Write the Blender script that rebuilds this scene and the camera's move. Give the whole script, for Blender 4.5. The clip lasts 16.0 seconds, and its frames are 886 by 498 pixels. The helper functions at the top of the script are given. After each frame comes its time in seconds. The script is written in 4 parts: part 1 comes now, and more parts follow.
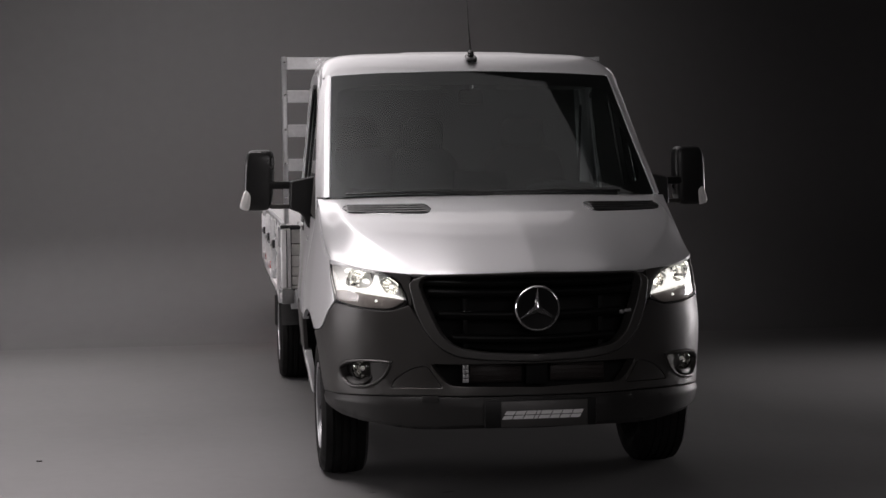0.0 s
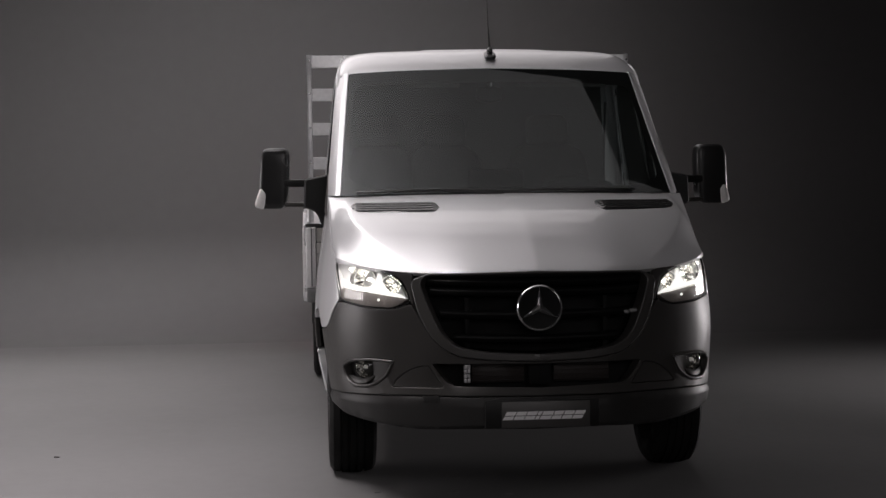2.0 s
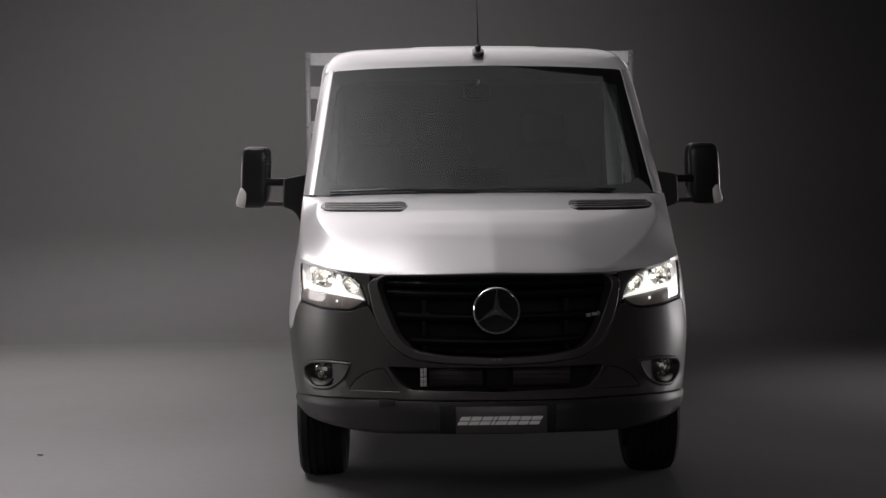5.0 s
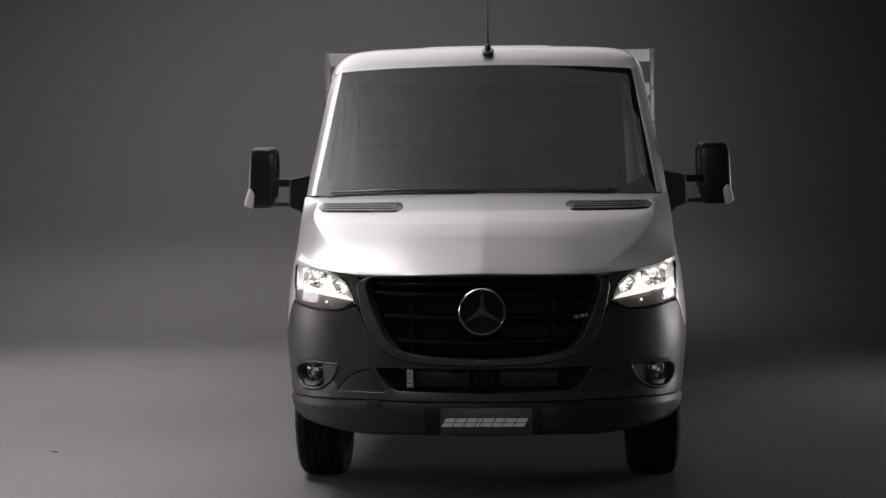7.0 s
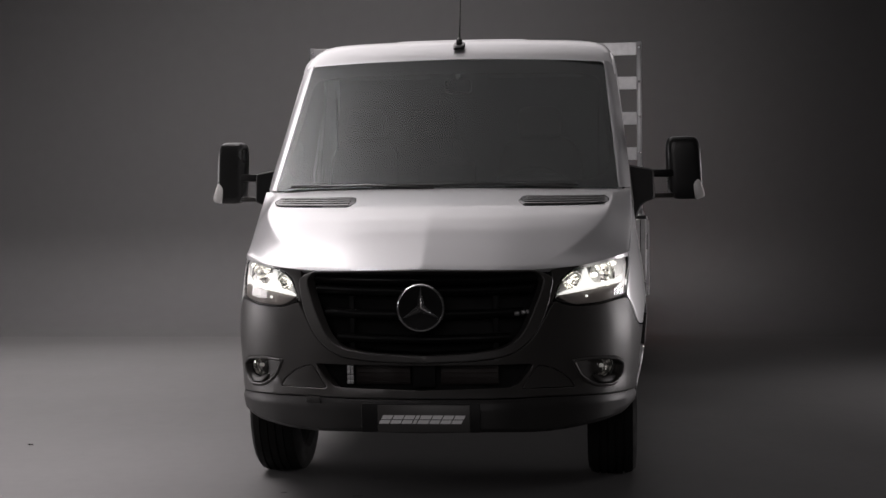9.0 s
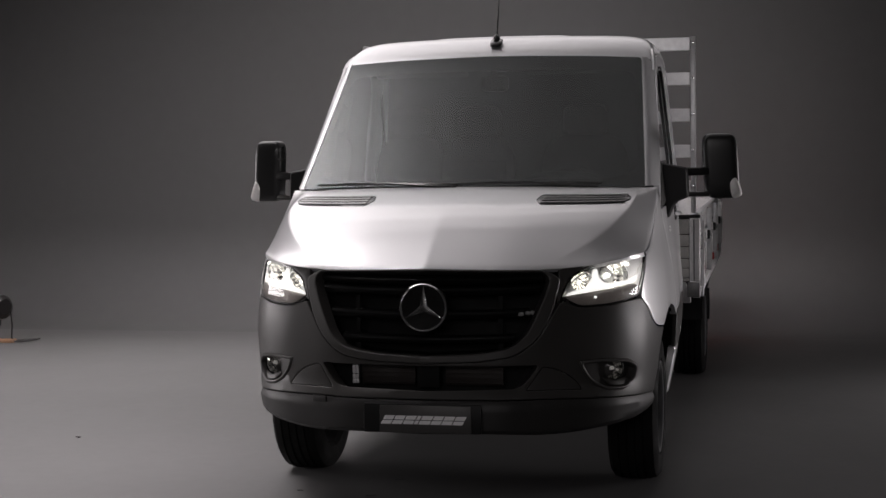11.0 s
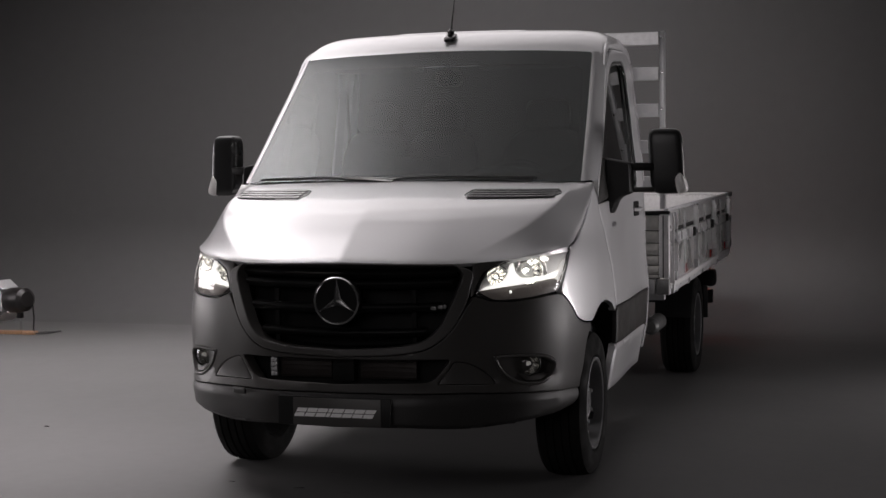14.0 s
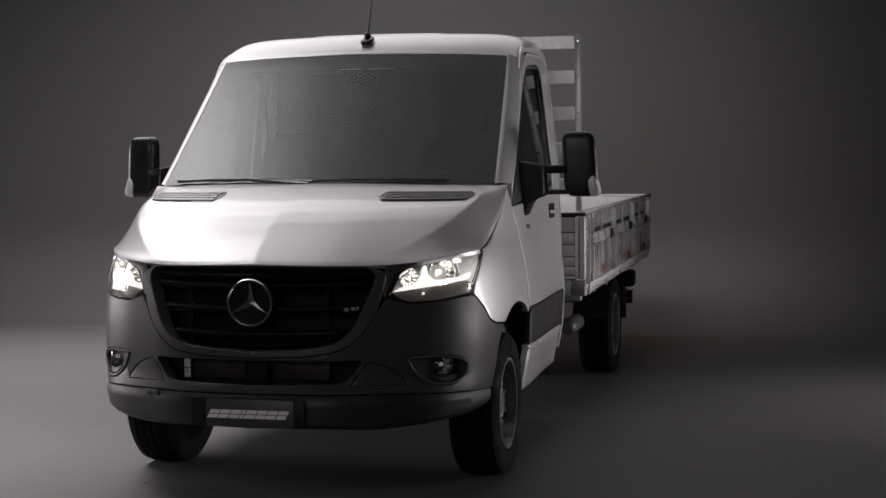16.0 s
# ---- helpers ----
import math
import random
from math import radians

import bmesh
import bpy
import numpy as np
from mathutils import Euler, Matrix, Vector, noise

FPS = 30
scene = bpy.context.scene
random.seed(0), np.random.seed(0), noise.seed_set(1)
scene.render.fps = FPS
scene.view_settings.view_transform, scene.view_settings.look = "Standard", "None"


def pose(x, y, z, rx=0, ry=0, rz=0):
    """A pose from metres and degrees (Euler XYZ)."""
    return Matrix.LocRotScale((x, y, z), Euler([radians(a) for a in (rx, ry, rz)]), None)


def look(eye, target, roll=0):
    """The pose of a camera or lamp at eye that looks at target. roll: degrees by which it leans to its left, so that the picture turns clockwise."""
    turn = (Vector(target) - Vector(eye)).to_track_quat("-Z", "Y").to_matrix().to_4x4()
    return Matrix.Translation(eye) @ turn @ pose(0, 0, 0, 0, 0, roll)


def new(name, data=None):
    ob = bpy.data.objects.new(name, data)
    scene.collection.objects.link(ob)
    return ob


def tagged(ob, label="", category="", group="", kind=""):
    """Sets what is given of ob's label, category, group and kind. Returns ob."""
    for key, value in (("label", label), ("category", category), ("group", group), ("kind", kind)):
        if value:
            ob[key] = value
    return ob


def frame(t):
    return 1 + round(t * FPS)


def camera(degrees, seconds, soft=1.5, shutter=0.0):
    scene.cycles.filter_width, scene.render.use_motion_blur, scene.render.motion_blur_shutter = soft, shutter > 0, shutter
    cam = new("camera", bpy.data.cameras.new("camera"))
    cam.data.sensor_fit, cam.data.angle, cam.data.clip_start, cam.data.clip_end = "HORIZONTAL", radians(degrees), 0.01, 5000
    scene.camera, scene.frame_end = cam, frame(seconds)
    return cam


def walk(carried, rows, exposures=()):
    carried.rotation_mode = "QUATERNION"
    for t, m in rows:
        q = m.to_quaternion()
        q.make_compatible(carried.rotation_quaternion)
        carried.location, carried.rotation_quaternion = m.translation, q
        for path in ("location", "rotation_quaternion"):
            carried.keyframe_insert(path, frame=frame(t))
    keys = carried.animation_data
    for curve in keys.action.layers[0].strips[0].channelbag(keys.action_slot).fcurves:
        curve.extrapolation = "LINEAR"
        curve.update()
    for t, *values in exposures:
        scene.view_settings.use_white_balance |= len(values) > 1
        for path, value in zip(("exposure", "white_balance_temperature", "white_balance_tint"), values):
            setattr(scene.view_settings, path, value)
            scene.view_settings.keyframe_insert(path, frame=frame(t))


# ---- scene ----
# Camera: eye in metres, yaw to the left, pitch up, roll.
from mathutils.geometry import delaunay_2d_cdt

cam = camera(33.04, 16.0)
ROWS = [
    (0.0, -1.424, -6.583, 1.567, -8.50, -3.01, -0.64),
    (0.5, -1.349, -6.608, 1.559, -7.49, -2.99, -0.54),
    (1.0, -1.255, -6.589, 1.534, -6.46, -2.93, -0.55),
    (1.5, -1.148, -6.578, 1.545, -5.80, -2.99, -0.64),
    (2.0, -1.040, -6.574, 1.557, -5.23, -3.00, -0.65),
    (2.5, -0.924, -6.560, 1.552, -4.39, -2.99, -0.68),
    (3.0, -0.816, -6.542, 1.544, -3.09, -2.97, -0.57),
    (3.5, -0.690, -6.520, 1.542, -2.12, -2.97, -0.63),
    (4.0, -0.588, -6.502, 1.546, -1.80, -2.96, -0.60),
    (4.5, -0.478, -6.487, 1.553, -1.64, -3.01, -0.56),
    (7.0, 0.142, -6.443, 1.558, 2.73, -3.04, -0.69),
    (7.5, 0.295, -6.448, 1.554, 3.62, -3.02, -0.72),
    (8.0, 0.451, -6.420, 1.544, 4.48, -3.09, -0.74),
    (8.5, 0.621, -6.364, 1.546, 5.29, -3.15, -0.77),
    (9.0, 0.800, -6.334, 1.541, 6.25, -3.12, -0.72),
    (11.5, 1.618, -6.123, 1.542, 13.33, -3.27, -0.74),
    (12.0, 1.782, -6.090, 1.531, 13.79, -3.38, -0.75),
    (12.5, 1.918, -6.046, 1.520, 14.43, -3.33, -0.78),
    (13.0, 2.055, -5.986, 1.511, 15.28, -3.26, -0.75),
    (13.5, 2.156, -5.977, 1.511, 16.19, -3.16, -0.68),
    (14.0, 2.253, -5.968, 1.513, 16.41, -3.19, -0.61),
    (14.5, 2.330, -5.992, 1.518, 15.96, -3.23, -0.55),
    (15.0, 2.345, -5.956, 1.508, 15.05, -3.22, -0.44),
    (15.5, 2.350, -5.966, 1.513, 14.26, -3.22, -0.33),
    (16.0, 2.348, -5.998, 1.526, 13.80, -3.23, -0.43),
]


def eye_pose(x, y, z, yaw, pitch, roll):
    ya, pi = radians(yaw), radians(pitch)
    ahead = Vector((-math.sin(ya) * math.cos(pi), math.cos(ya) * math.cos(pi), math.sin(pi)))
    return look((x, y, z), Vector((x, y, z)) + ahead, roll)


walk(cam, [(t, eye_pose(*p)) for t, *p in ROWS])

# ---- light ----
world = bpy.data.worlds.new("studio_dark")
world.use_nodes = True
scene.world = world
world.node_tree.nodes["Background"].inputs[0].default_value = (0.9, 0.95, 1.0, 1)
world.node_tree.nodes["Background"].inputs[1].default_value = 0.004


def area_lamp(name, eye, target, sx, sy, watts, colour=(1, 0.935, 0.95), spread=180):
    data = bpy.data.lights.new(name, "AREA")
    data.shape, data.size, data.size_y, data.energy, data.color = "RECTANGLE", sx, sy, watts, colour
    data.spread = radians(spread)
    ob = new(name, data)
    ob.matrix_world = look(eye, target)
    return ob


# unseen silks over the truck, lit from one side, the softboxes round it and added fills
silk_back = area_lamp("silk_back", (-1.5, 6.3, 5.1), (-1.6, 0.8, 1.5), 7.4, 3.0, 25, spread=100)
silk = area_lamp("silk_overhead", (-2.3, 4.45, 5.9), (-2.3, 4.45, 0), 8.0, 1.9, 25, spread=120)
silk_front = area_lamp("silk_front", (-1.7, 1.62, 5.9), (-1.7, 1.62, 0), 9.4, 3.2, 35, spread=120)
silk_front.matrix_world = pose(-1.7, 1.62, 5.9, 0, 0, -18)
# unseen narrow lamps, added only to brighten parts of the floor
area_lamp("floor_fill", (-3.2, 5.0, 6.2), (-3.2, 5.0, 0), 2.6, 3.0, 35, spread=56)
area_lamp("floor_fill_near", (-3.0, -1.0, 6.2), (-2.2, 0.6, 0), 1.6, 1.6, 20, spread=40)
area_lamp("floor_fill_far", (3.6, 4.0, 6.2), (3.9, 3.8, 0), 0.8, 0.8, 5.5, spread=42)
area_lamp("softbox_side", (-8.8, 2.4, 1.5), (0, 1.8, 0.4), 5.0, 1.8, 50, spread=80)
area_lamp("softbox_far_side", (6.9, 4.4, 0.9), (0.9, 2.1, 1.0), 3.2, 1.5, 23, spread=58)
area_lamp("softbox_front", (0.0, -9.8, 3.4), (-0.3, -0.7, 0.5), 7.0, 3.0, 15, spread=60)
area_lamp("background_light", (-1.4, 0.5, 6.25), (-1.4, 8.0, 1.9), 4.2, 0.6, 34, spread=54)
# unseen lamp, added to lift the dark foot of the wall
area_lamp("wall_foot_fill", (1.9, 4.8, 6.2), (1.4, 8.0, 0.5), 0.6, 0.6, 1.0, spread=28)


def silk_falloff(lamp, stops, lean=0.0, y0=0.0):
    """A silk lit from one side: its glow falls off along x, by stops of (x in metres, strength), and sooner behind y0."""
    d = lamp.data
    d.use_nodes = True
    n, l = d.node_tree.nodes, d.node_tree.links
    geo, sep, span, r = (n.new("ShaderNodeNewGeometry"), n.new("ShaderNodeSeparateXYZ"), n.new("ShaderNodeMapRange"),
                         n.new("ShaderNodeValToRGB"))
    x0, x1 = stops[0][0], stops[-1][0]
    span.inputs["From Min"].default_value, span.inputs["From Max"].default_value = x0, x1
    l.new(geo.outputs["Position"], sep.inputs[0])
    behind, past, shift = n.new("ShaderNodeMath"), n.new("ShaderNodeMath"), n.new("ShaderNodeMath")
    behind.operation, past.operation, shift.operation = "SUBTRACT", "MAXIMUM", "MULTIPLY_ADD"
    behind.inputs[1].default_value, past.inputs[1].default_value, shift.inputs[1].default_value = y0, 0.0, lean
    l.new(sep.outputs[1], behind.inputs[0])
    l.new(behind.outputs[0], past.inputs[0])
    l.new(past.outputs[0], shift.inputs[0])
    l.new(sep.outputs[0], shift.inputs[2])
    l.new(shift.outputs[0], span.inputs["Value"])
    l.new(span.outputs[0], r.inputs[0])
    els = r.color_ramp.elements
    els[0].color, els[1].color = (*[stops[0][1]] * 3, 1), (*[stops[-1][1]] * 3, 1)
    for x, v in stops[1:-1]:
        els.new((x - x0) / (x1 - x0)).color = (v, v, v, 1)
    l.new(r.outputs[0], n["Emission"].inputs["Strength"])


silk_falloff(silk_back, ((-5.2, 3.5), (-3.2, 2.4), (-2.4, 1.7), (-1.4, 1.2), (0.3, .75), (2.2, .5)))
silk_falloff(silk_front, ((-7.0, 11.0), (-4.0, 11.0), (-3.4, 9.0), (-2.9, 6.4), (-2.3, 3.5), (-1.6, 1.7), (-0.9, .95), (0.1, .52), (1.2, .46), (3.0, .44)), 1.3, 2.3)
silk_falloff(silk, ((-6.3, 9.0), (-4.7, 6.5), (-3.9, 4.3), (-3.2, 3.2), (-2.4, 2.3), (-1.4, 1.65), (0.3, .9), (1.7, .42)))


# ---- materials ----


def material(name, colour, rough=0.5, metal=0.0, coat=0.0, coat_rough=0.05, var=0.08, scale=6.0, fine=90.0, bump=0.0,
             bump_scale=250.0, spec=0.5):
    m = bpy.data.materials.new(name)
    m.use_nodes = True
    n, l = m.node_tree.nodes, m.node_tree.links
    b = n["Principled BSDF"]
    b.inputs["Metallic"].default_value = metal
    b.inputs["Coat Weight"].default_value = coat
    b.inputs["Coat Roughness"].default_value = coat_rough
    b.inputs["Specular IOR Level"].default_value = spec
    tc = n.new("ShaderNodeTexCoord")
    big, small = n.new("ShaderNodeTexNoise"), n.new("ShaderNodeTexNoise")
    big.inputs["Scale"].default_value, big.inputs["Detail"].default_value = scale, 5
    small.inputs["Scale"].default_value, small.inputs["Detail"].default_value = fine, 3
    l.new(tc.outputs["Object"], big.inputs["Vector"])
    l.new(tc.outputs["Object"], small.inputs["Vector"])
    add = n.new("ShaderNodeMath")
    add.operation = "ADD"
    l.new(big.outputs["Fac"], add.inputs[0])
    l.new(small.outputs["Fac"], add.inputs[1])
    ramp = n.new("ShaderNodeMapRange")
    ramp.inputs["From Min"].default_value, ramp.inputs["From Max"].default_value = 0.6, 1.4
    ramp.inputs["To Min"].default_value, ramp.inputs["To Max"].default_value = 1 - var, 1 + var
    l.new(add.outputs[0], ramp.inputs["Value"])
    mix = n.new("ShaderNodeVectorMath")
    mix.operation = "SCALE"
    mix.inputs[0].default_value = colour
    l.new(ramp.outputs[0], mix.inputs["Scale"])
    l.new(mix.outputs[0], b.inputs["Base Color"])
    rr = n.new("ShaderNodeMapRange")
    rr.inputs["From Min"].default_value, rr.inputs["From Max"].default_value = 0.3, 0.7
    rr.inputs["To Min"].default_value, rr.inputs["To Max"].default_value = rough * (1 - 1.5 * var), min(1, rough * (1 + 1.5 * var))
    l.new(big.outputs["Fac"], rr.inputs["Value"])
    l.new(rr.outputs[0], b.inputs["Roughness"])
    if bump:
        grain, bp = n.new("ShaderNodeTexNoise"), n.new("ShaderNodeBump")
        grain.inputs["Scale"].default_value = bump_scale
        bp.inputs["Strength"].default_value, bp.inputs["Distance"].default_value = bump, 0.002
        l.new(tc.outputs["Object"], grain.inputs["Vector"])
        l.new(grain.outputs["Fac"], bp.inputs["Height"])
        l.new(bp.outputs[0], b.inputs["Normal"])
    return m


def glass(name, tint, gloss_rough=0.02, ior=1.5, gloss=(1, 1, 1)):
    m = bpy.data.materials.new(name)
    m.use_nodes = True
    n, l = m.node_tree.nodes, m.node_tree.links
    n.remove(n["Principled BSDF"])
    tr, gl, mx, fr = (n.new("ShaderNodeBsdfTransparent"), n.new("ShaderNodeBsdfGlossy"), n.new("ShaderNodeMixShader"),
                      n.new("ShaderNodeFresnel"))
    tr.inputs[0].default_value = (*tint, 1)
    gl.inputs["Roughness"].default_value = gloss_rough
    gl.inputs[0].default_value = (*gloss, 1)
    fr.inputs["IOR"].default_value = ior
    l.new(fr.outputs[0], mx.inputs[0])
    l.new(tr.outputs[0], mx.inputs[1])
    l.new(gl.outputs[0], mx.inputs[2])
    l.new(mx.outputs[0], n["Material Output"].inputs[0])
    return m


def lit(name, colour, strength):
    m = material(name, colour, 0.4)
    b = m.node_tree.nodes["Principled BSDF"]
    b.inputs["Emission Color"].default_value = (*colour, 1)
    b.inputs["Emission Strength"].default_value = strength
    return m


PAINT = material("silver_paint", (0.70, 0.70, 0.71), 0.42, 0.55, 0.8, 0.06, 0.025, 3, 700)
PLASTIC = material("black_grained_plastic", (0.035, 0.033, 0.031), 0.42, 0, 0, 0.1, 0.10, 5, 120, 0.12, 500, spec=0.42)
TRIM = material("dark_grey_trim_plastic", (0.046, 0.044, 0.042), 0.40, 0, 0, 0.1, 0.08, 5, 120, 0.10, 500)
GLOSS = material("gloss_black_plastic", (0.012, 0.012, 0.012), 0.22, 0, 0.4, 0.1, 0.1, 5, 90)
SATIN = material("satin_black_plastic", (0.010, 0.010, 0.010), 0.45, 0, 0, 0.1, 0.1, 5, 90, spec=0.22)
BARBLACK = material("grille_bar_black", (0.007, 0.007, 0.007), 0.36, 0, 0, 0.1, 0.1, 5, 90, spec=0.28)
BUMPER = material("coarse_black_bumper_plastic", (0.020, 0.0192, 0.0185), 0.46, 0, 0, 0.1, 0.14, 4, 120, 0.14, 400, spec=0.35)
# darker black mostly for recesses, with their shade put into the colour
DEEP = material("shaded_black_plastic", (0.009, 0.009, 0.009), 0.7, 0, 0, 0.1, 0.15, 6, 80, spec=0.15)
BADGE = material("polished_badge_chrome", (0.90, 0.90, 0.90), 0.08, 0.92, 0.2, 0.1, 0.03, 9, 200)
CHROME = material("chrome", (0.82, 0.82, 0.83), 0.08, 1.0, 0, 0.1, 0.03, 9, 200)
REFLECT = material("lamp_reflector_chrome", (0.80, 0.80, 0.79), 0.40, 0.6, 0, 0.1, 0.04, 12, 150)
BOWL = material("mottled_bowl_chrome", (0.84, 0.83, 0.80), 0.20, 0.95, 0, 0.1, 0.12, 30, 150, 0.5, 60)
ALU = material("brushed_aluminium", (0.80, 0.80, 0.81), 0.30, 0.55, 0, 0.1, 0.16, 4, 40, 0.06, 160)
ALU_DULL = material("worn_aluminium", (0.54, 0.54, 0.55), 0.48, 0.5, 0, 0.1, 0.16, 5, 50, 0.08, 120)
STEEL = material("wheel_steel_silver", (0.45, 0.45, 0.46), 0.30, 0.7, 0, 0.1, 0.08, 7, 90)
RUBBER = material("tyre_rubber", (0.010, 0.0098, 0.0096), 0.8, 0, 0, 0.1, 0.2, 9, 110, 0.15, 300, spec=0.12)
BOARD = material("scratched_bare_aluminium", (0.76, 0.755, 0.75), 0.30, 0.75, 0, 0.1, 0.26, 3, 30, 0.08, 90)
RACK = material("brushed_rack_aluminium", (0.64, 0.64, 0.645), 0.34, 0.75, 0, 0.1, 0.14, 4, 40, 0.05, 160)
STRIP = material("dull_warm_aluminium_strip", (0.66, 0.645, 0.62), 0.38, 0.4, 0, 0.1, 0.14, 5, 50, 0.06, 120)
PALE = material("pale_anodised_aluminium", (0.74, 0.73, 0.73), 0.5, 0.2, 0, 0.1, 0.12, 4, 40, 0.06, 120)
VENT = material("gloss_vent_slats", (0.02, 0.02, 0.02), 0.2, 0, 0.8, 0.1, 0.1, 9, 90, spec=0.6)
RIMGREY = material("wheel_rim_grey", (0.20, 0.20, 0.205), 0.30, 0.7, 0, 0.1, 0.1, 7, 90)
CORE = material("brown_cooler_core", (0.015, 0.010, 0.0085), 0.6, 0.2, 0, 0.1, 0.2, 8, 90)
TANK = material("tank_grey_paint", (0.20, 0.20, 0.20), 0.4, 0.4, 0, 0.1, 0.15, 8, 90)
CHASSIS = material("chassis_black_paint", (0.018, 0.018, 0.018), 0.55, 0, 0, 0.1, 0.2, 6, 80)
FABRIC = material("dark_seat_fabric", (0.055, 0.055, 0.055), 0.9, 0, 0, 0.1, 0.10, 12, 60)
DASH = material("dashboard_plastic", (0.06, 0.06, 0.062), 0.6, 0, 0, 0.1, 0.1, 9, 200, 0.1, 500)
LINER = material("dark_grey_headliner", (0.13, 0.131, 0.129), 0.9, 0, 0, 0.1, 0.08, 8, 200)
AMBER = material("smoked_amber_strip", (0.26, 0.235, 0.22), 0.25, 0, 0.6, 0.1, 0.1, 20, 150)
RED = material("red_reflector", (0.42, 0.02, 0.015), 0.25, 0, 0.6, 0.1, 0.1, 20, 150)
WHITE = material("white_reflector", (0.75, 0.74, 0.72), 0.3, 0, 0.3, 0.1, 0.05, 20, 150)
LETTER = material("pale_grey_lettering", (0.85, 0.84, 0.84), 0.5, 0, 0, 0.1, 0.05, 30, 200)
WOOD = material("bare_plank_wood", (0.42, 0.24, 0.14), 0.65, 0, 0, 0.1, 0.25, 14, 90, 0.2, 60)
LAMPBLACK = material("lamp_black_enamel", (0.020, 0.018, 0.018), 0.35, 0.2, 0, 0.1, 0.15, 9, 90)
MIRROR = material("mirror_glass", (0.8, 0.8, 0.8), 0.02, 1.0, 0, 0.1, 0.0, 3, 50)
MIRRORCAP = material("semi_gloss_mirror_shell", (0.014, 0.014, 0.014), 0.30, 0, 0, 0.1, 0.1, 5, 90, spec=0.5)
FOGBOWL = material("dim_fog_reflector", (0.42, 0.41, 0.39), 0.24, 0.9, 0, 0.1, 0.1, 20, 150, 0.3, 80)
SCREEN = glass("windscreen_glass", (0.62, 0.66, 0.65), 0.0, 1.54, (0.94, 0.98, 0.98))
PANE = glass("side_window_glass", (0.20, 0.22, 0.215), 0.0, 1.25)
LENS = glass("clear_lamp_lens", (0.96, 0.96, 0.95), 0.0, 1.45)
DRL = lit("lit_lamp_white", (1.0, 0.98, 0.95), 0.95)
BULB = lit("lit_bulb", (1.0, 0.96, 0.91), 13.0)
BEAM = lit("lit_beam_lens", (1.0, 0.96, 0.90), 2.6)
DRL_SIDE = lit("faintly_lit_side_guide", (1.0, 0.97, 0.94), 0.30)
# weak emission for the glints in the fog lamps, which are off
FOGGLINT = lit("fog_lamp_glint_glow", (1.0, 0.97, 0.93), 0.09)
TAIL = lit("lit_tail_red", (1.0, 0.06, 0.02), 15.0)
FLOOD = lit("lit_floodlight_white", (1.0, 0.95, 0.88), 14.0)
FLOOR = material("painted_studio_floor", (0.112, 0.110, 0.110), 0.6, 0, 0, 0.1, 0.06, 0.6, 14, 0.05, 60)
WALL = material("painted_studio_wall", (0.112, 0.110, 0.110), 0.65, 0, 0, 0.1, 0.05, 0.4, 8, 0.04, 40)
DARKWALL = material("dark_studio_lining", (0.09, 0.09, 0.09), 0.9, 0, 0, 0.1, 0.1, 0.6, 8)
SCRAP = material("dark_scrap", (0.05, 0.045, 0.045), 0.8)

# ---- mesh tools ----


def smooth_curve(xs, ys):
    """A smooth monotone curve through a few control values."""
    xs, ys = np.array(xs, float), np.array(ys, float)
    d = np.diff(ys) / np.diff(xs)
    m = np.zeros(len(xs))
    m[0], m[-1] = d[0], d[-1]
    for i in range(1, len(xs) - 1):
        m[i] = 0 if d[i - 1] * d[i] <= 0 else 2 * d[i - 1] * d[i] / (d[i - 1] + d[i])

    def f(x):
        x = np.clip(x, xs[0], xs[-1])
        i = np.clip(np.searchsorted(xs, x) - 1, 0, len(xs) - 2)
        h = xs[i + 1] - xs[i]
        t = (x - xs[i]) / h
        return (ys[i] * (1 + 2 * t) * (1 - t) ** 2 + m[i] * h * t * (1 - t) ** 2
                + ys[i + 1] * t * t * (3 - 2 * t) + m[i + 1] * h * t * t * (t - 1))
    return f


def part(name, bm, mat, parent=None, label="", angle=35):
    me = bpy.data.meshes.new(name)
    bm.normal_update()
    bm.to_mesh(me)
    bm.free()
    me.materials.append(mat)
    me.shade_smooth()
    me.set_sharp_from_angle(angle=radians(angle))
    ob = new(name, me)
    if parent:
        ob.parent = parent
    return tagged(ob, label)


def group_node(name, parent=None, at=(0, 0, 0), label=""):
    ob = new(name)
    ob.location = at
    ob.parent = parent
    return tagged(ob, label)


def rounded(pts, n=5):
    """A closed outline from corners (u, v, fillet radius)."""
    out, k = [], len(pts)
    P = [np.array(p[:2], float) for p in pts]
    for i in range(k):
        r = pts[i][2] if len(pts[i]) > 2 else 0
        a, b, c = P[i - 1], P[i], P[(i + 1) % k]
        la, lc = np.linalg.norm(a - b), np.linalg.norm(c - b)
        r = min(r, 0.48 * la, 0.48 * lc)
        if r < 1e-4:
            out.append(b)
            continue
        s, e = b + (a - b) / la * r, b + (c - b) / lc * r
        for j in range(n + 1):
            t = j / n
            out.append((1 - t) ** 2 * s + 2 * t * (1 - t) * b + t * t * e)
    return np.array(out)


def resample(loop, seg):
    out = []
    for a, b in zip(loop, np.roll(loop, -1, 0)):
        k = max(1, int(np.ceil(np.linalg.norm(b - a) / seg)))
        out += [a + (b - a) * j / k for j in range(k)]
    keep = [p for i, p in enumerate(out) if np.linalg.norm(p - out[i - 1]) > 1e-5]
    return np.array(keep)


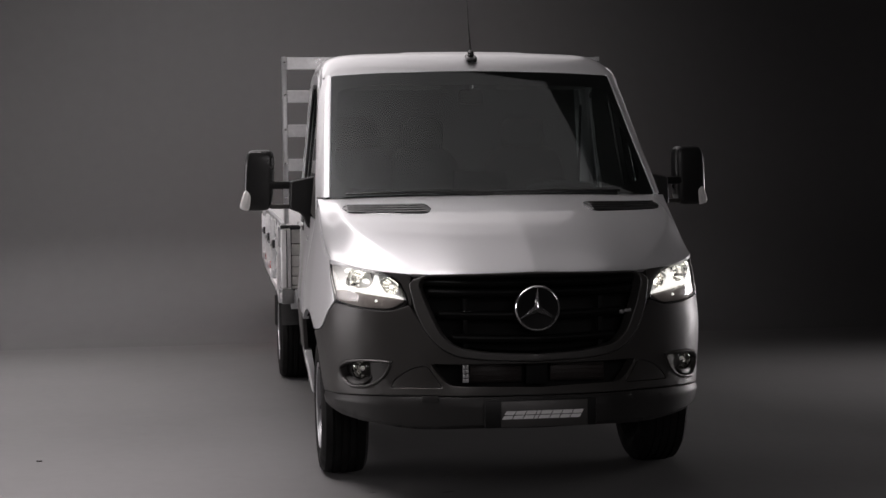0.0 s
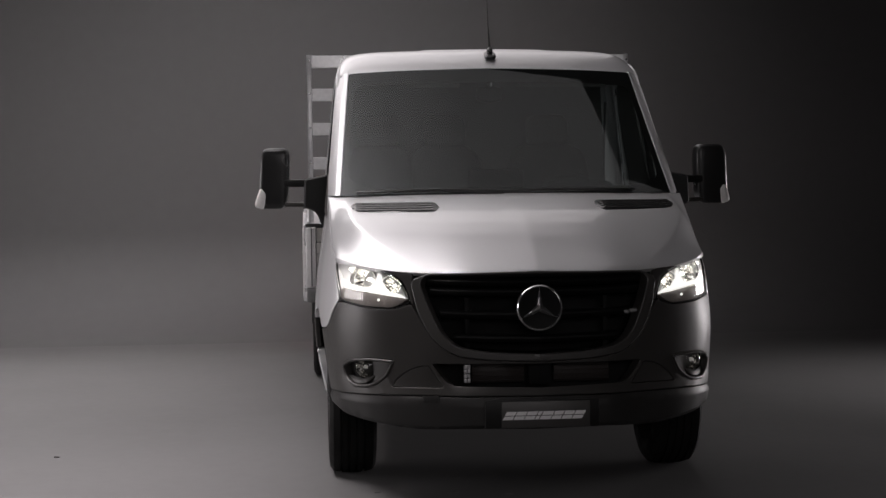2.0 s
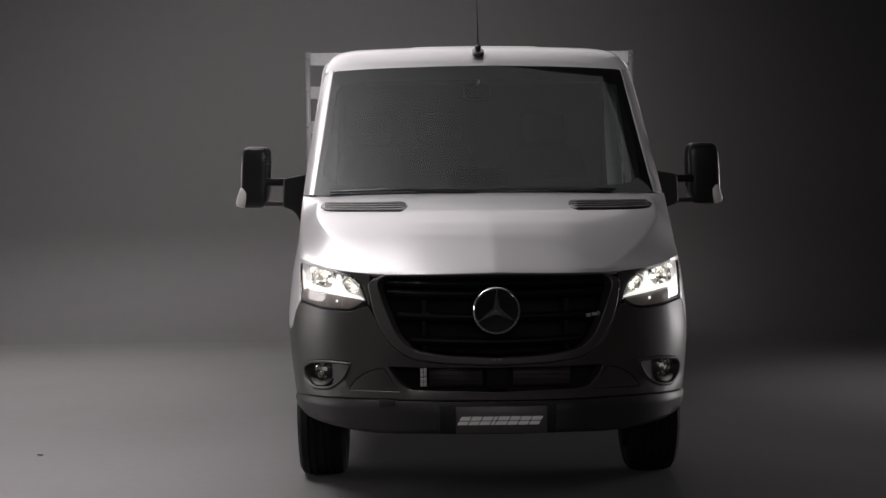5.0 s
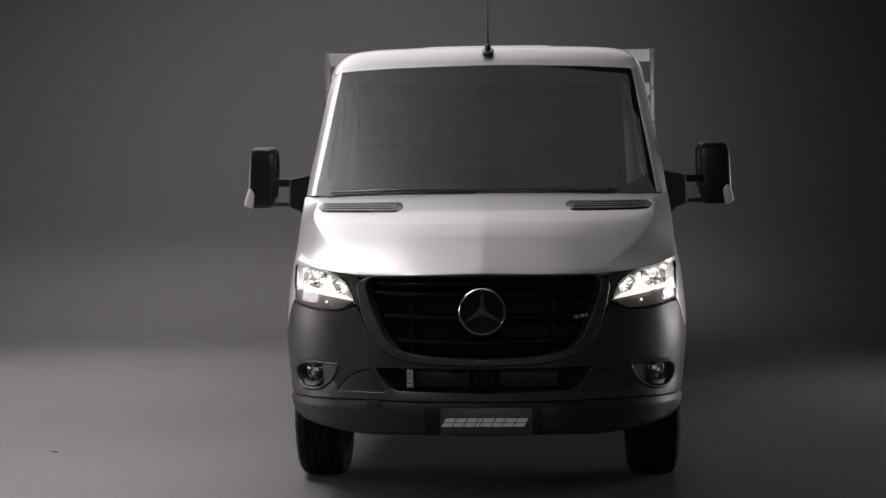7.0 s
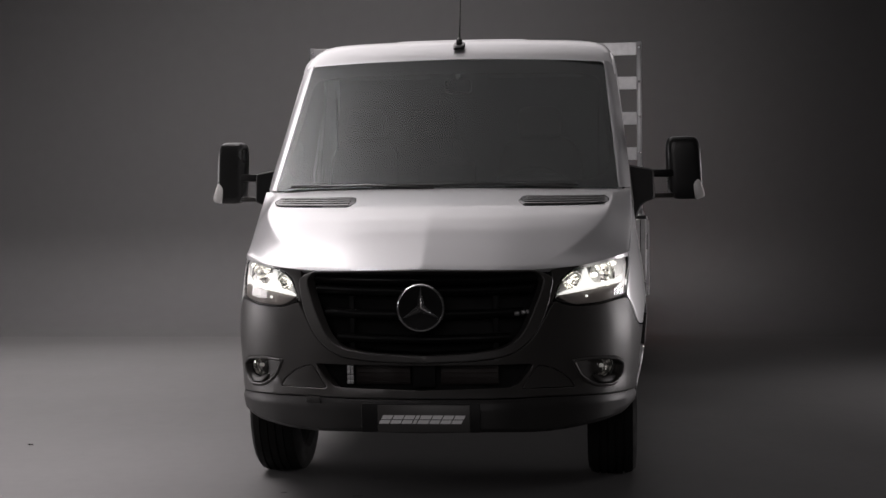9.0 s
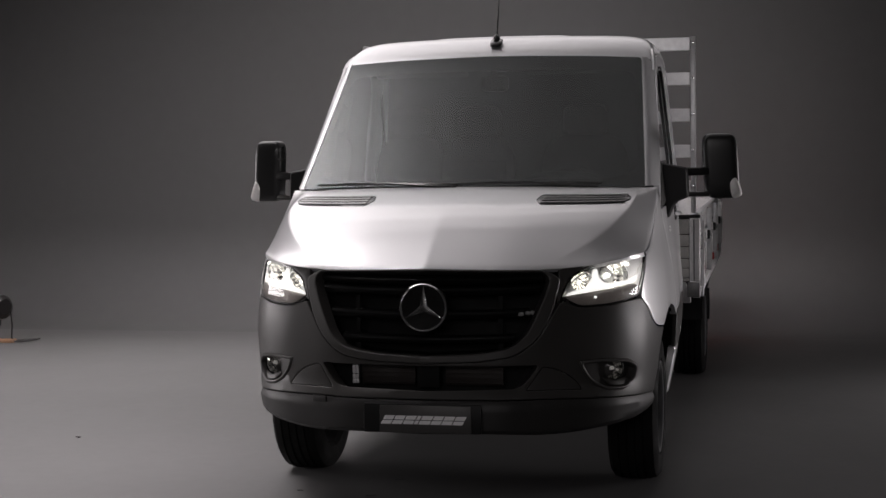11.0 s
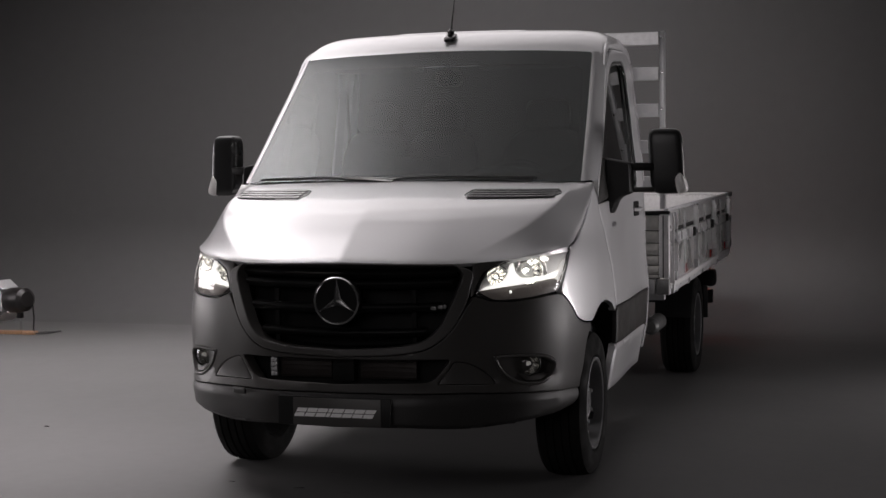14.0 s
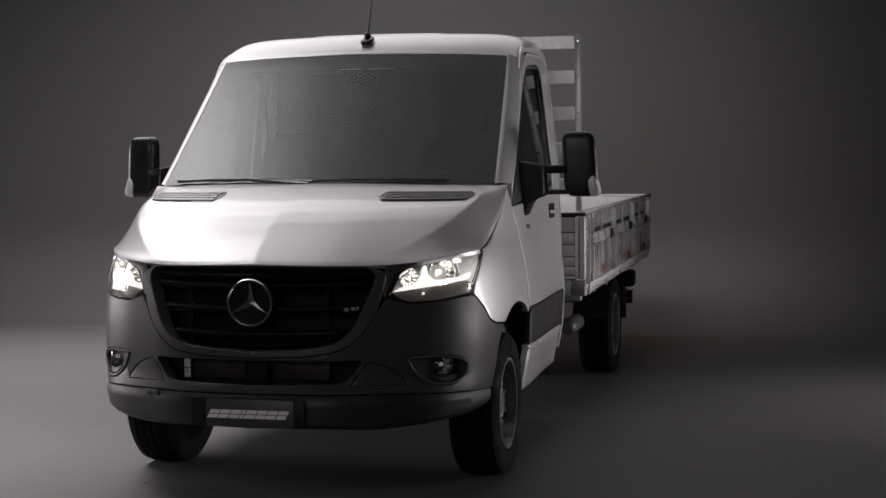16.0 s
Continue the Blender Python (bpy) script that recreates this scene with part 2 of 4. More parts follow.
def inside(pts, loop):
    x, y = pts[:, 0], pts[:, 1]
    res = np.zeros(len(pts), bool)
    for (x1, y1), (x2, y2) in zip(loop, np.roll(loop, -1, 0)):
        c = (y1 > y) != (y2 > y)
        with np.errstate(divide="ignore", invalid="ignore"):
            res ^= c & (x < (x2 - x1) * (y - y1) / (y2 - y1 + 1e-15) + x1)
    return res


def ring_in(loop, r):
    """The loop moved to its left by r."""
    e = np.roll(loop, -1, 0) - np.roll(loop, 1, 0)
    n = np.stack([-e[:, 1], e[:, 0]], 1)
    return loop + r * n / np.maximum(np.linalg.norm(n, axis=1, keepdims=True), 1e-9)


def ccw(loop):
    x, y = loop[:, 0], loop[:, 1]
    return loop if (x * np.roll(y, -1) - y * np.roll(x, -1)).sum() > 0 else loop[::-1]


def patch(outline, fn, depth=0.02, step=0.035, holes=(), roll=0.004, lift=0.0, centre=(0, 1.8, 1.0), scale=(1, 1), bm=None):
    """A panel on the surface fn(u, v): outline with holes, rolled edges and a return of that depth."""
    sc = np.array(scale, float)
    loops = [ccw(resample(outline * sc, step))] + [ccw(resample(h * sc, step))[::-1] for h in holes]
    pts, edges, ring, n0 = [], [], [], 0
    for lp in loops:
        k = len(lp)
        pts.append(lp)
        edges += [(n0 + i, n0 + (i + 1) % k) for i in range(k)]
        ring.append((n0, k))
        n0 += k
    rims = n0
    inner = [ring_in(lp, max(roll * 1.6, 0.004)) for lp in loops]
    lo, hi = loops[0].min(0), loops[0].max(0)
    g = np.stack(np.meshgrid(np.arange(lo[0] + step / 2, hi[0], step), np.arange(lo[1] + step / 2, hi[1], step)), -1).reshape(-1, 2)
    cand = np.concatenate(inner + [g])
    ok = inside(cand, loops[0])
    for h in loops[1:]:
        ok &= ~inside(cand, h)
    border = np.concatenate(loops)
    ni = sum(len(i) for i in inner)
    d = np.sqrt(((cand[:, None] - border[None]) ** 2).sum(-1)).min(1)
    ok &= np.where(np.arange(len(cand)) < ni, d > roll * 0.8, d > step * 0.55)
    cand = cand[ok]
    allp = np.concatenate(pts + [cand])
    v, _, f, ov, _, _ = delaunay_2d_cdt([Vector(p) for p in allp], edges, [], 0, 1e-6)
    v = np.array([tuple(p) for p in v])
    is_rim = np.array([any(o < rims for o in ids) for ids in ov])
    index = {o: i for i, ids in enumerate(ov) for o in ids}
    tri = np.array([t for t in f if len(t) == 3])
    cen = v[tri].mean(1)
    good = inside(cen, loops[0])
    for h in loops[1:]:
        good &= ~inside(cen, h)
    uv = v / sc

    def at(q):
        return np.stack(fn(q[:, 0], q[:, 1]), -1)
    P, e = at(uv), 1e-3
    nrm = np.cross(at(uv + (e, 0)) - at(uv - (e, 0)), at(uv + (0, e)) - at(uv - (0, e)))
    nrm /= np.maximum(np.linalg.norm(nrm, axis=1, keepdims=True), 1e-12)
    flip = ((P - np.array(centre)) * nrm).sum() < 0
    nrm = -nrm if flip else nrm
    top = P + nrm * (lift - roll * is_rim)[:, None]
    bm = bm or bmesh.new()
    V = [bm.verts.new(p) for p in top]
    for t in tri[good]:
        t = t[::-1] if flip else t
        if len(set(t)) == 3:
            bm.faces.new([V[i] for i in t])
    for start, k in ring:
        ids = [index[start + i] for i in range(k)]
        low = [bm.verts.new(P[i] + nrm[i] * (lift - roll - depth)) for i in ids]
        for i in range(k):
            a, b = ids[i], ids[(i + 1) % k]
            if a == b:
                continue
            q = [V[b], V[a], low[i], low[(i + 1) % k]]
            bm.faces.new(q[::-1] if flip else q)
    bmesh.ops.delete(bm, geom=[w for w in bm.verts if not w.link_faces], context="VERTS")
    return bm


def sheet(grid, bm=None, thick=0.0, close=False):
    """Faces over a grid of points."""
    bm = bm or bmesh.new()
    V = [[bm.verts.new(p) for p in row] for row in grid]
    for a, b in zip(V, V[1:]):
        k = len(a)
        for i in range(k if close else k - 1):
            j = (i + 1) % k
            bm.faces.new((a[i], a[j], b[j], b[i]))
    return bm


def slab(bm, centre, size, bevel=0.004, turn=None, seg=2):
    """A rounded box added to bm."""
    r = bmesh.ops.create_cube(bm, size=1)
    vs = r["verts"]
    bmesh.ops.scale(bm, vec=size, verts=vs)
    if bevel:
        es = list({e for v in vs for e in v.link_edges})
        out = bmesh.ops.bevel(bm, geom=es, offset=min(bevel, 0.45 * min(size)), segments=seg, affect="EDGES", profile=0.5)
        vs = list({v for f in out["faces"] for v in f.verts} | {v for v in vs if v.is_valid})
    m = Matrix.Translation(centre) @ (turn or Matrix.Identity(4))
    bmesh.ops.transform(bm, matrix=m, verts=vs)
    return bm


def block(centre, size, bevel=0.004, turn=None, seg=2):
    return slab(bmesh.new(), centre, size, bevel, turn, seg)


def grid_panel(fn, us, vs, depth=0.02, roll=0.003):
    """A panel over a regular grid of fn(u, v), with a turned-down edge."""
    U, V = np.meshgrid(us, vs)
    P = np.stack(fn(U, V), -1)
    n = np.cross(np.gradient(P, axis=1), np.gradient(P, axis=0))
    n /= np.maximum(np.linalg.norm(n, axis=-1, keepdims=True), 1e-12)
    n = n if n[..., 2].sum() > 0 else -n
    edge = np.zeros(U.shape, bool)
    edge[0], edge[-1], edge[:, 0], edge[:, -1] = True, True, True, True
    bm = bmesh.new()
    top = P - n * (roll * edge)[..., None]
    W = [[bm.verts.new(p) for p in row] for row in top]
    for j in range(len(vs) - 1):
        for i in range(len(us) - 1):
            bm.faces.new((W[j][i], W[j][i + 1], W[j + 1][i + 1], W[j + 1][i]))
    h, w = U.shape
    loop = [(0, i) for i in range(w)] + [(j, w - 1) for j in range(1, h)] + [(h - 1, i) for i in range(w - 2, -1, -1)] + [(j, 0) for j in range(h - 2, 0, -1)]
    low = [bm.verts.new(P[j, i] - n[j, i] * (roll + depth)) for j, i in loop]
    for a in range(len(loop)):
        b = (a + 1) % len(loop)
        bm.faces.new((W[loop[a][0]][loop[a][1]], W[loop[b][0]][loop[b][1]], low[b], low[a]))
    bmesh.ops.recalc_face_normals(bm, faces=bm.faces)
    return bm


def lathe(profile, axis="x", centre=(0, 0, 0), n=48, bm=None, closed=False):
    """A body turned about an axis: profile of (along, radius)."""
    bm = bm or bmesh.new()
    rows = []
    for a, r in profile:
        row = []
        for i in range(n):
            t = 2 * math.pi * i / n
            c, s = r * math.cos(t), r * math.sin(t)
            p = {"x": (a, c, s), "y": (c, a, s), "z": (c, s, a)}[axis]
            row.append(Vector(p) + Vector(centre))
        rows.append(row)
    if closed:
        rows.append(rows[0])
    sheet(rows, bm, close=True)
    bmesh.ops.remove_doubles(bm, verts=bm.verts, dist=1e-5)
    bmesh.ops.recalc_face_normals(bm, faces=bm.faces)
    return bm


def tube(points, radius, n=10, bm=None, caps=True):
    """A round rod along points; radius may be one number or one a point."""
    bm = bm or bmesh.new()
    pts = [Vector(p) for p in points]
    rad = radius if isinstance(radius, (list, tuple)) else [radius] * len(pts)
    rows, up = [], Vector((0.13, 0.21, 0.97))
    for i, p in enumerate(pts):
        d = (pts[min(i + 1, len(pts) - 1)] - pts[max(i - 1, 0)]).normalized()
        a = d.cross(up)
        a = a.normalized() if a.length > 1e-3 else d.orthogonal().normalized()
        b = d.cross(a)
        rows.append([p + rad[i] * (math.cos(2 * math.pi * k / n) * a + math.sin(2 * math.pi * k / n) * b) for k in range(n)])
    V = [[bm.verts.new(q) for q in row] for row in rows]
    for a, b in zip(V, V[1:]):
        for k in range(n):
            bm.faces.new((a[k], a[(k + 1) % n], b[(k + 1) % n], b[k]))
    if caps:
        bm.faces.new(V[0][::-1])
        bm.faces.new(V[-1])
    bmesh.ops.recalc_face_normals(bm, faces=bm.faces)
    return bm


def pillow(centre, half, power=4.0, n=20, m=14, turn=None):
    """A superellipsoid: a soft rounded block."""
    def sp(c, e):
        return math.copysign(abs(c) ** e, c)
    e, rows = 2 / power, []
    for j in range(m + 1):
        v = -math.pi / 2 + math.pi * j / m
        rows.append([(half[0] * sp(math.cos(v), e) * sp(math.cos(u), e), half[1] * sp(math.cos(v), e) * sp(math.sin(u), e),
                      half[2] * sp(math.sin(v), e)) for u in (2 * math.pi * i / n for i in range(n))])
    bm = sheet(rows, close=True)
    bmesh.ops.remove_doubles(bm, verts=bm.verts, dist=1e-5)
    bmesh.ops.recalc_face_normals(bm, faces=bm.faces)
    bmesh.ops.transform(bm, matrix=Matrix.Translation(centre) @ (turn or Matrix.Identity(4)), verts=bm.verts)
    return bm


# ---- studio ----
WALL_Y, COVE, LEFT, RIGHT, BACK, TOP, GROUND = 8.0, 1.0, -9.6, 9.6, -11.0, 6.6, 0.018


def studio():
    rows = [[(x, y, GROUND) for x in np.linspace(LEFT, RIGHT, 25)] for y in np.linspace(BACK, WALL_Y - COVE, 25)]
    tagged(part("floor", sheet(rows), FLOOR), "matt grey painted studio floor, softly lit, faint scuffs", "floor", kind="structure")
    arc = [(WALL_Y - COVE + COVE * math.sin(a), GROUND + COVE - COVE * math.cos(a)) for a in np.linspace(0, math.pi / 2, 24)]
    arc += [(WALL_Y, z) for z in np.linspace(COVE + 0.3, TOP, 14)]
    rows = [[(x, y, z) for x in np.linspace(LEFT, RIGHT, 25)] for y, z in arc]
    tagged(part("wall_back", sheet(rows), WALL), "grey painted seamless studio wall curving into the floor", "wall", kind="structure")
    # walls and ceiling out of view, added to close the room and bounce light
    for name, c, s, mat in (("wall_west", (LEFT - 0.1, (BACK + WALL_Y) / 2, TOP / 2), (0.2, WALL_Y - BACK, TOP), WALL),
                            ("wall_east", (RIGHT + 0.1, (BACK + WALL_Y) / 2, TOP / 2), (0.2, WALL_Y - BACK, TOP), DARKWALL),
                            ("wall_south", (0, BACK - 0.1, TOP / 2), (RIGHT - LEFT, 0.2, TOP), DARKWALL),
                            ("ceiling", (0, (BACK + WALL_Y) / 2, TOP + 0.1), (RIGHT - LEFT, WALL_Y - BACK, 0.2), DARKWALL)):
        tagged(part(name, block(c, s, 0), mat), "plain assumed lining that closes the studio out of view", name.split("_")[0], kind="structure")


studio()

# ---- truck: body surface ----
nose = smooth_curve([.30, .36, .42, .53, .60, .70, .94, 1.08, 1.2], [.10, .05, .02, .02, .045, .045, .06, .085, .16])
wid = smooth_curve([.25, .42, .62, .8, 1.0, 1.25, 1.43, 1.7, 2.0, 2.12, 2.22],
                   [.92, .955, .99, 1.0, .985, .949, .930, .900, .868, .854, .812])
QT = np.linspace(0, 1, 1201)
plan = smooth_curve([0, .3, .6, .78, .9, .945, .982, 1.0], [0, .035, .155, .27, .44, .60, .86, 1.2])
PT = plan(QT)
ST = np.concatenate([[0], np.cumsum(np.hypot(np.diff(QT), np.diff(PT)))])
S1 = ST[-1]


def taper(y, z):
    """The lower sides draw in a little towards the back of the cab."""
    t = np.clip((y - 1.4) / 1.2, 0, 1)
    return 1 - 0.045 * np.clip((1.5 - z) / .5, 0, 1) * t * t * (3 - 2 * t)


def body(s, z):
    """The cab's outer skin: s runs round the plan from the middle of the nose, z up."""
    a = np.abs(s)
    q = np.interp(a, ST, QT)
    y = nose(z) + np.interp(a, ST, PT) + np.maximum(a - S1, 0)
    return np.sign(s) * wid(z) * q * taper(y, z), y, z


def sx(x, z):
    return math.copysign(float(np.interp(abs(x) / float(wid(z)), QT, ST)), x)


def sy(y, z):
    d = y - float(nose(z))
    return float(np.interp(d, PT, ST)) + max(0.0, d - PT[-1])


def front(pts):
    return rounded([(sx(x, z), z, *r) for x, z, *r in pts])


def side(s, pts):
    return rounded([(s * sy(y, z), z, *r) for y, z, *r in pts])


def both(half):
    """A symmetric outline from its right half, given from the top middle to the bottom middle."""
    return half + [(-x, z, *r) for x, z, *r in reversed(half) if abs(x) > 1e-6]


def skin_x(y, z):
    return abs(float(body(np.array([sy(y, z)]), np.array([z]))[0][0]))


truck = tagged(group_node("flatbed_truck"), "silver single-cab flatbed truck with black bumper and lit headlamps", "truck")

# nose: black fascia, bumper, grille
HL_IN = [(.573, .955), (.581, .993), (.607, 1.05), (.651, 1.080), (.723, 1.108), (.817, 1.127)]
RIM_OUT = [(0, 1.099), (.49, 1.090, .03), (.570, 1.056, .03), (.541, .908, .1), (.475, .79, .1), (.385, .724, .08), (.233, .702, .1), (0, .696)]
RIM_IN = [(0, 1.090), (.497, 1.082, .03), (.529, 1.050, .03), (.501, .959, .1), (.436, .812, .1), (.372, .759, .08), (.233, .735, .1), (0, .726)]
FOG = [(.868, .590, .04), (.880, .650, .03), (.845, .683, .03), (.76, .697, .05), (.645, .692, .012), (.680, .610, .04), (.745, .562, .04), (.83, .556, .04)]
INTAKE = [(0, .685), (.485, .683, .02), (.413, .585, .05), (0, .578)]


def insert_outline(k):
    return front([(k * .497, .674, .01), (k * .531, .671, .03), (k * .586, .650, .06), (k * .641, .604, .03), (k * .660, .570, .01), (k * .430, .576, .01)])


def fascia():
    half = [(0, .692), (.233, .698, .1), (.388, .720, .08), (.479, .787, .1), (.545, .906, .1), (.572, .950, .01),
            (.649, .922, .06), (.761, .925, .1), (.85, .942, .05)]
    right = [(sx(x, z), z, *r) for x, z, *r in half]
    right += [(sy(y, z), z, r) for y, z, r in ((.50, .945, .02), (.575, .882, .05), (.62, .822, .03), (.70, .795, .03), (.80, .787, .01),
                                               (.735, .70, .1), (.70, .56, .05), (.70, .50, .01))]
    right += [(sx(x, z), z, *r) for x, z, *r in ((.763, .530, .2), (.54, .540, .2), (0, .545))]
    left = [(-u, v, *r) for u, v, *r in reversed(right) if abs(u) > 1e-6]
    fogs = [rounded([(k * sx(x, z), z, *r) for x, z, *r in FOG]) for k in (1, -1)]
    bm = patch(rounded(right + left), body, 0.05, 0.03, [front(both(INTAKE))] + fogs + [insert_outline(k) for k in (1, -1)], 0.002)
    return part("front_fascia", bm, PLASTIC, truck, "black grained plastic fascia", 22)


fas = fascia()


def bumper():
    right = [(sx(x, z), z, *r) for x, z, *r in ((0, .540), (.54, .534, .2), (.763, .525, .2))]
    right += [(sy(y, z), z, r) for y, z, r in ((.69, .500, .02), (.69, .43, .04))]
    right += [(sx(x, z), z, *r) for x, z, *r in ((.87, .415, .1), (.768, .402, .1), (.55, .376, .1), (.30, .392, .05), (0, .392))]
    left = [(-u, v, *r) for u, v, *r in reversed(right) if abs(u) > 1e-6]
    bm = patch(rounded(right + left), body, 0.06, 0.03, (), 0.014, lift=0.012)
    part("bumper_bar", bm, BUMPER, truck, "black plastic bumper bar")
    # lower lip set back under the bar
    rows = []
    for z in (.45, .41, .385, .372):
        rows.append([(x, .13 + .45 * x * x + .35 * abs(x) ** 8 + (.45 - z) * .5, z) for x in np.linspace(-.70, .70, 41)])
    part("bumper_lip", sheet(rows), DEEP, truck)
    # tow-eye cover on the bar
    bm = patch(front([(-.521, .538, .004), (-.449, .538, .004), (-.449, .512, .004), (-.521, .512, .004)]), body, .004, .02, (), .002, .016)
    part("tow_eye_cover", bm, BUMPER, truck)


bumper()


def grille():
    g = part("grille_surround", patch(front(both(RIM_OUT)), body, 0.06, 0.03, [front(both(RIM_IN))], 0.003, lift=0.0055), TRIM, truck,
             "dark grey plastic grille surround", 22)
    # back panel
    back = patch(front(both(RIM_IN)), lambda s, z: (body(s, z)[0], body(s, z)[1] + .15, z), .01, .05, (), .002)
    part("grille_back", back, DEEP, g)
    # horizontal bars, each a louvre with a lit upper lip
    for zc, w in ((1.055, .497), (1.010, .482), (.908, .438), (.800, .380)):
        xs = np.linspace(-w, w, 41)
        prof = [(.050, .018), (.014, .014), (.005, .009), (.003, .003), (.012, -.006), (.034, -.020), (.060, -.024)]
        rows = []
        for dy, dz in prof:
            row = []
            for x in xs:
                bow = 0.012 * (1 - (x / w) ** 2)
                z = zc + dz - bow * .6
                X, Y, _ = body(np.array([sx(x, z)]), np.array([z]))
                row.append((x, float(Y[0]) + .012 + dy, z))
            rows.append(row)
        part("grille_bar", sheet(rows), BARBLACK, g)
    part("radiator_shroud", block((0, .34, .79), (1.08, .03, .56), .004), DEEP, g)
    # two vertical stays inside and a small chrome type badge
    for x in (-.318, .318):
        part("stay", block((x, .16, .85), (.022, .02, .26), .003), DEEP, g)
    # small steel bits added in place of reflections inside the grille
    for x, z in ((-.322, .915), (-.300, .915), (-.322, .893), (-.300, .893), (-.322, .805), (-.300, .805)):
        part("clip", block((x, float(nose(z)) + .088, z), (.008, .01, .014), .002), STEEL, g)
    for x, dz in ((.413, -.004), (.440, 0), (.458, .002)):
        z = .908 + dz
        part("type_badge", pillow((x, float(body(np.array([sx(x, z)]), np.array([z]))[1][0]) + .0, z), (.013 if x < .45 else .008, .006, .009), 3), TANK, g)
    return g


grille()


def badge():
    c = Vector((0, .055, .936))
    b = part("front_badge", lathe([(.02, .0), (.006, .060), (.002, .098), (.03, .104)], "y", c, 48), DEEP, truck, "round chrome badge on black disc")
    ring = [(.010 * math.sin(a) - .004, .099 + .0065 * math.cos(a)) for a in np.linspace(0, 2 * math.pi, 11)[:-1]]
    part("ring", lathe(ring, "y", c, 56, closed=True), BADGE, b)
    for k in range(3):
        a = math.pi / 2 + k * 2 * math.pi / 3
        d, n = Vector((math.cos(a), 0, math.sin(a))), Vector((-math.sin(a), 0, math.cos(a)))
        bm = bmesh.new()
        tip = bm.verts.new(c + d * .096 + Vector((0, -.004, 0)))
        root = [bm.verts.new(c + n * w * .0165 + d * .006 + Vector((0, y, 0))) for w, y in ((1, .004), (0, -.016), (-1, .004))]
        hub = bm.verts.new(c + Vector((0, -.018, 0)))
        low = bm.verts.new(c + Vector((0, .004, 0)))
        for f in ((tip, root[0], root[1]), (tip, root[1], root[2]), (root[0], hub, root[1]), (root[1], hub, root[2]),
                  (tip, root[2], root[0]), (root[0], root[2], low), (root[0], low, hub), (root[2], hub, low)):
            bm.faces.new(f)
        bmesh.ops.recalc_face_normals(bm, faces=bm.faces)
        part("spoke", bm, BADGE, b, angle=10)


badge()


def intake():
    g = group_node("lower_intake", truck)
    rows = [[(x, .17 + .3 * x * x, z) for x in np.linspace(-.52, .52, 25)] for z in (.70, .56)]
    part("intake_back", sheet(rows), DEEP, g)
    # cooler core behind with its fins, split by a post
    for x0, x1 in ((-.30, -.06), (.075, .33)):
        part("cooler_core", block(((x0 + x1) / 2, .155, .632), (x1 - x0, .03, .082), .003), CORE, g)
        for z in (.602, .622, .642, .662):
            part("fin", block(((x0 + x1) / 2, .136, z), (x1 - x0, .008, .0035), .001), CORE, g)
    for x in (-.331, -.316):
        for z in (.605, .626, .648, .668):
            part("end_tank_rib", block((x, .125, z), (.0135, .02, .0185), .002), ALU_DULL, g)
    part("centre_post", block((.005, .13, .632), (.10, .05, .10), .006), DEEP, g)
    # angled corner inserts beside the opening
    for k in (1, -1):
        tri = ring_in(ccw(resample(insert_outline(k), .03)), .003)
        part("corner_insert", patch(tri, body, .02, .03, (), .0005, -.0015), PLASTIC, fas, "", 20)


intake()


def fluted_bowl(r, d, flutes):
    """A stepped and fluted lamp reflector, open towards -y."""
    rows = []
    for t in np.linspace(.12, 1, 9):
        step = .06 * d * (round(t * 8) % 2)
        rows.append([(r * t * (1 + .035 * math.cos(flutes * a)) * math.cos(a), d * (1 - t * t) + step, r * t * (1 + .035 * math.cos(flutes * a)) * math.sin(a))
                     for a in np.linspace(0, 2 * math.pi, 4 * flutes + 1)[:-1]])
    return sheet(rows, close=True)


def fog_lamp(k):
    lamp = group_node("fog_lamp", truck)
    out = rounded([(k * sx(x, z), z, *r) for x, z, *r in FOG])

    def bowl(s, z):
        x, y, _ = body(s, z)
        return x * .99, y + .018 + .040 * np.clip((np.abs(x) - .68) / .14, 0, 1), z
    part("recess", patch(out, bowl, .004, .02, (), .002), PLASTIC, lamp)
    lip = ring_in(ccw(resample(out, .02)), .013)
    part("lip", patch(out, body, .05, .02, [lip], .005, .006), TRIM, lamp)
    shelf = rounded([(k * sx(x, z), z, r) for x, z, r in ((.735, .615, .02), (.80, .600, .03), (.905, .608, .02), (.915, .588, .02), (.86, .562, .03), (.77, .580, .03))])
    part("shelf", patch(shelf, lambda s, z: (body(s, z)[0] * .995, body(s, z)[1] + .004 + .5 * (z - .56), z), .02, .015, (), .004), PLASTIC, lamp)
    c = Vector((k * .778, .350, .645))
    turn = Matrix.Translation(c) @ Euler((0, 0, k * radians(22))).to_matrix().to_4x4()
    for nm, prof, mat in (("bezel", [(.035, .052), (.000, .052), (-.004, .049), (.000, .046), (.02, .044)], SATIN),
                          ("lens", [(-.016, .0), (-.013, .022), (-.007, .037), (.0, .046)], LENS)):
        bm = lathe(prof, "y", (0, 0, 0), 32)
        bmesh.ops.transform(bm, matrix=turn, verts=bm.verts)
        part(nm, bm, mat, lamp)
    bm = fluted_bowl(.045, .032, 9)
    bmesh.ops.transform(bm, matrix=turn, verts=bm.verts)
    part("reflector", bm, FOGBOWL, lamp, angle=18)
    # the bulb is off; its faint glow imitates a glint behind the lens
    for nm, at, half, mat in (("bulb", (0, .010, .002), (.011, .014, .010), FOGGLINT), ("bulb_cap", (.0, .0, -.006), (.013, .004, .004), CHROME)):
        bm = pillow(at, half, 2.4, 12, 8)
        bmesh.ops.transform(bm, matrix=turn, verts=bm.verts)
        part(nm, bm, mat, lamp)


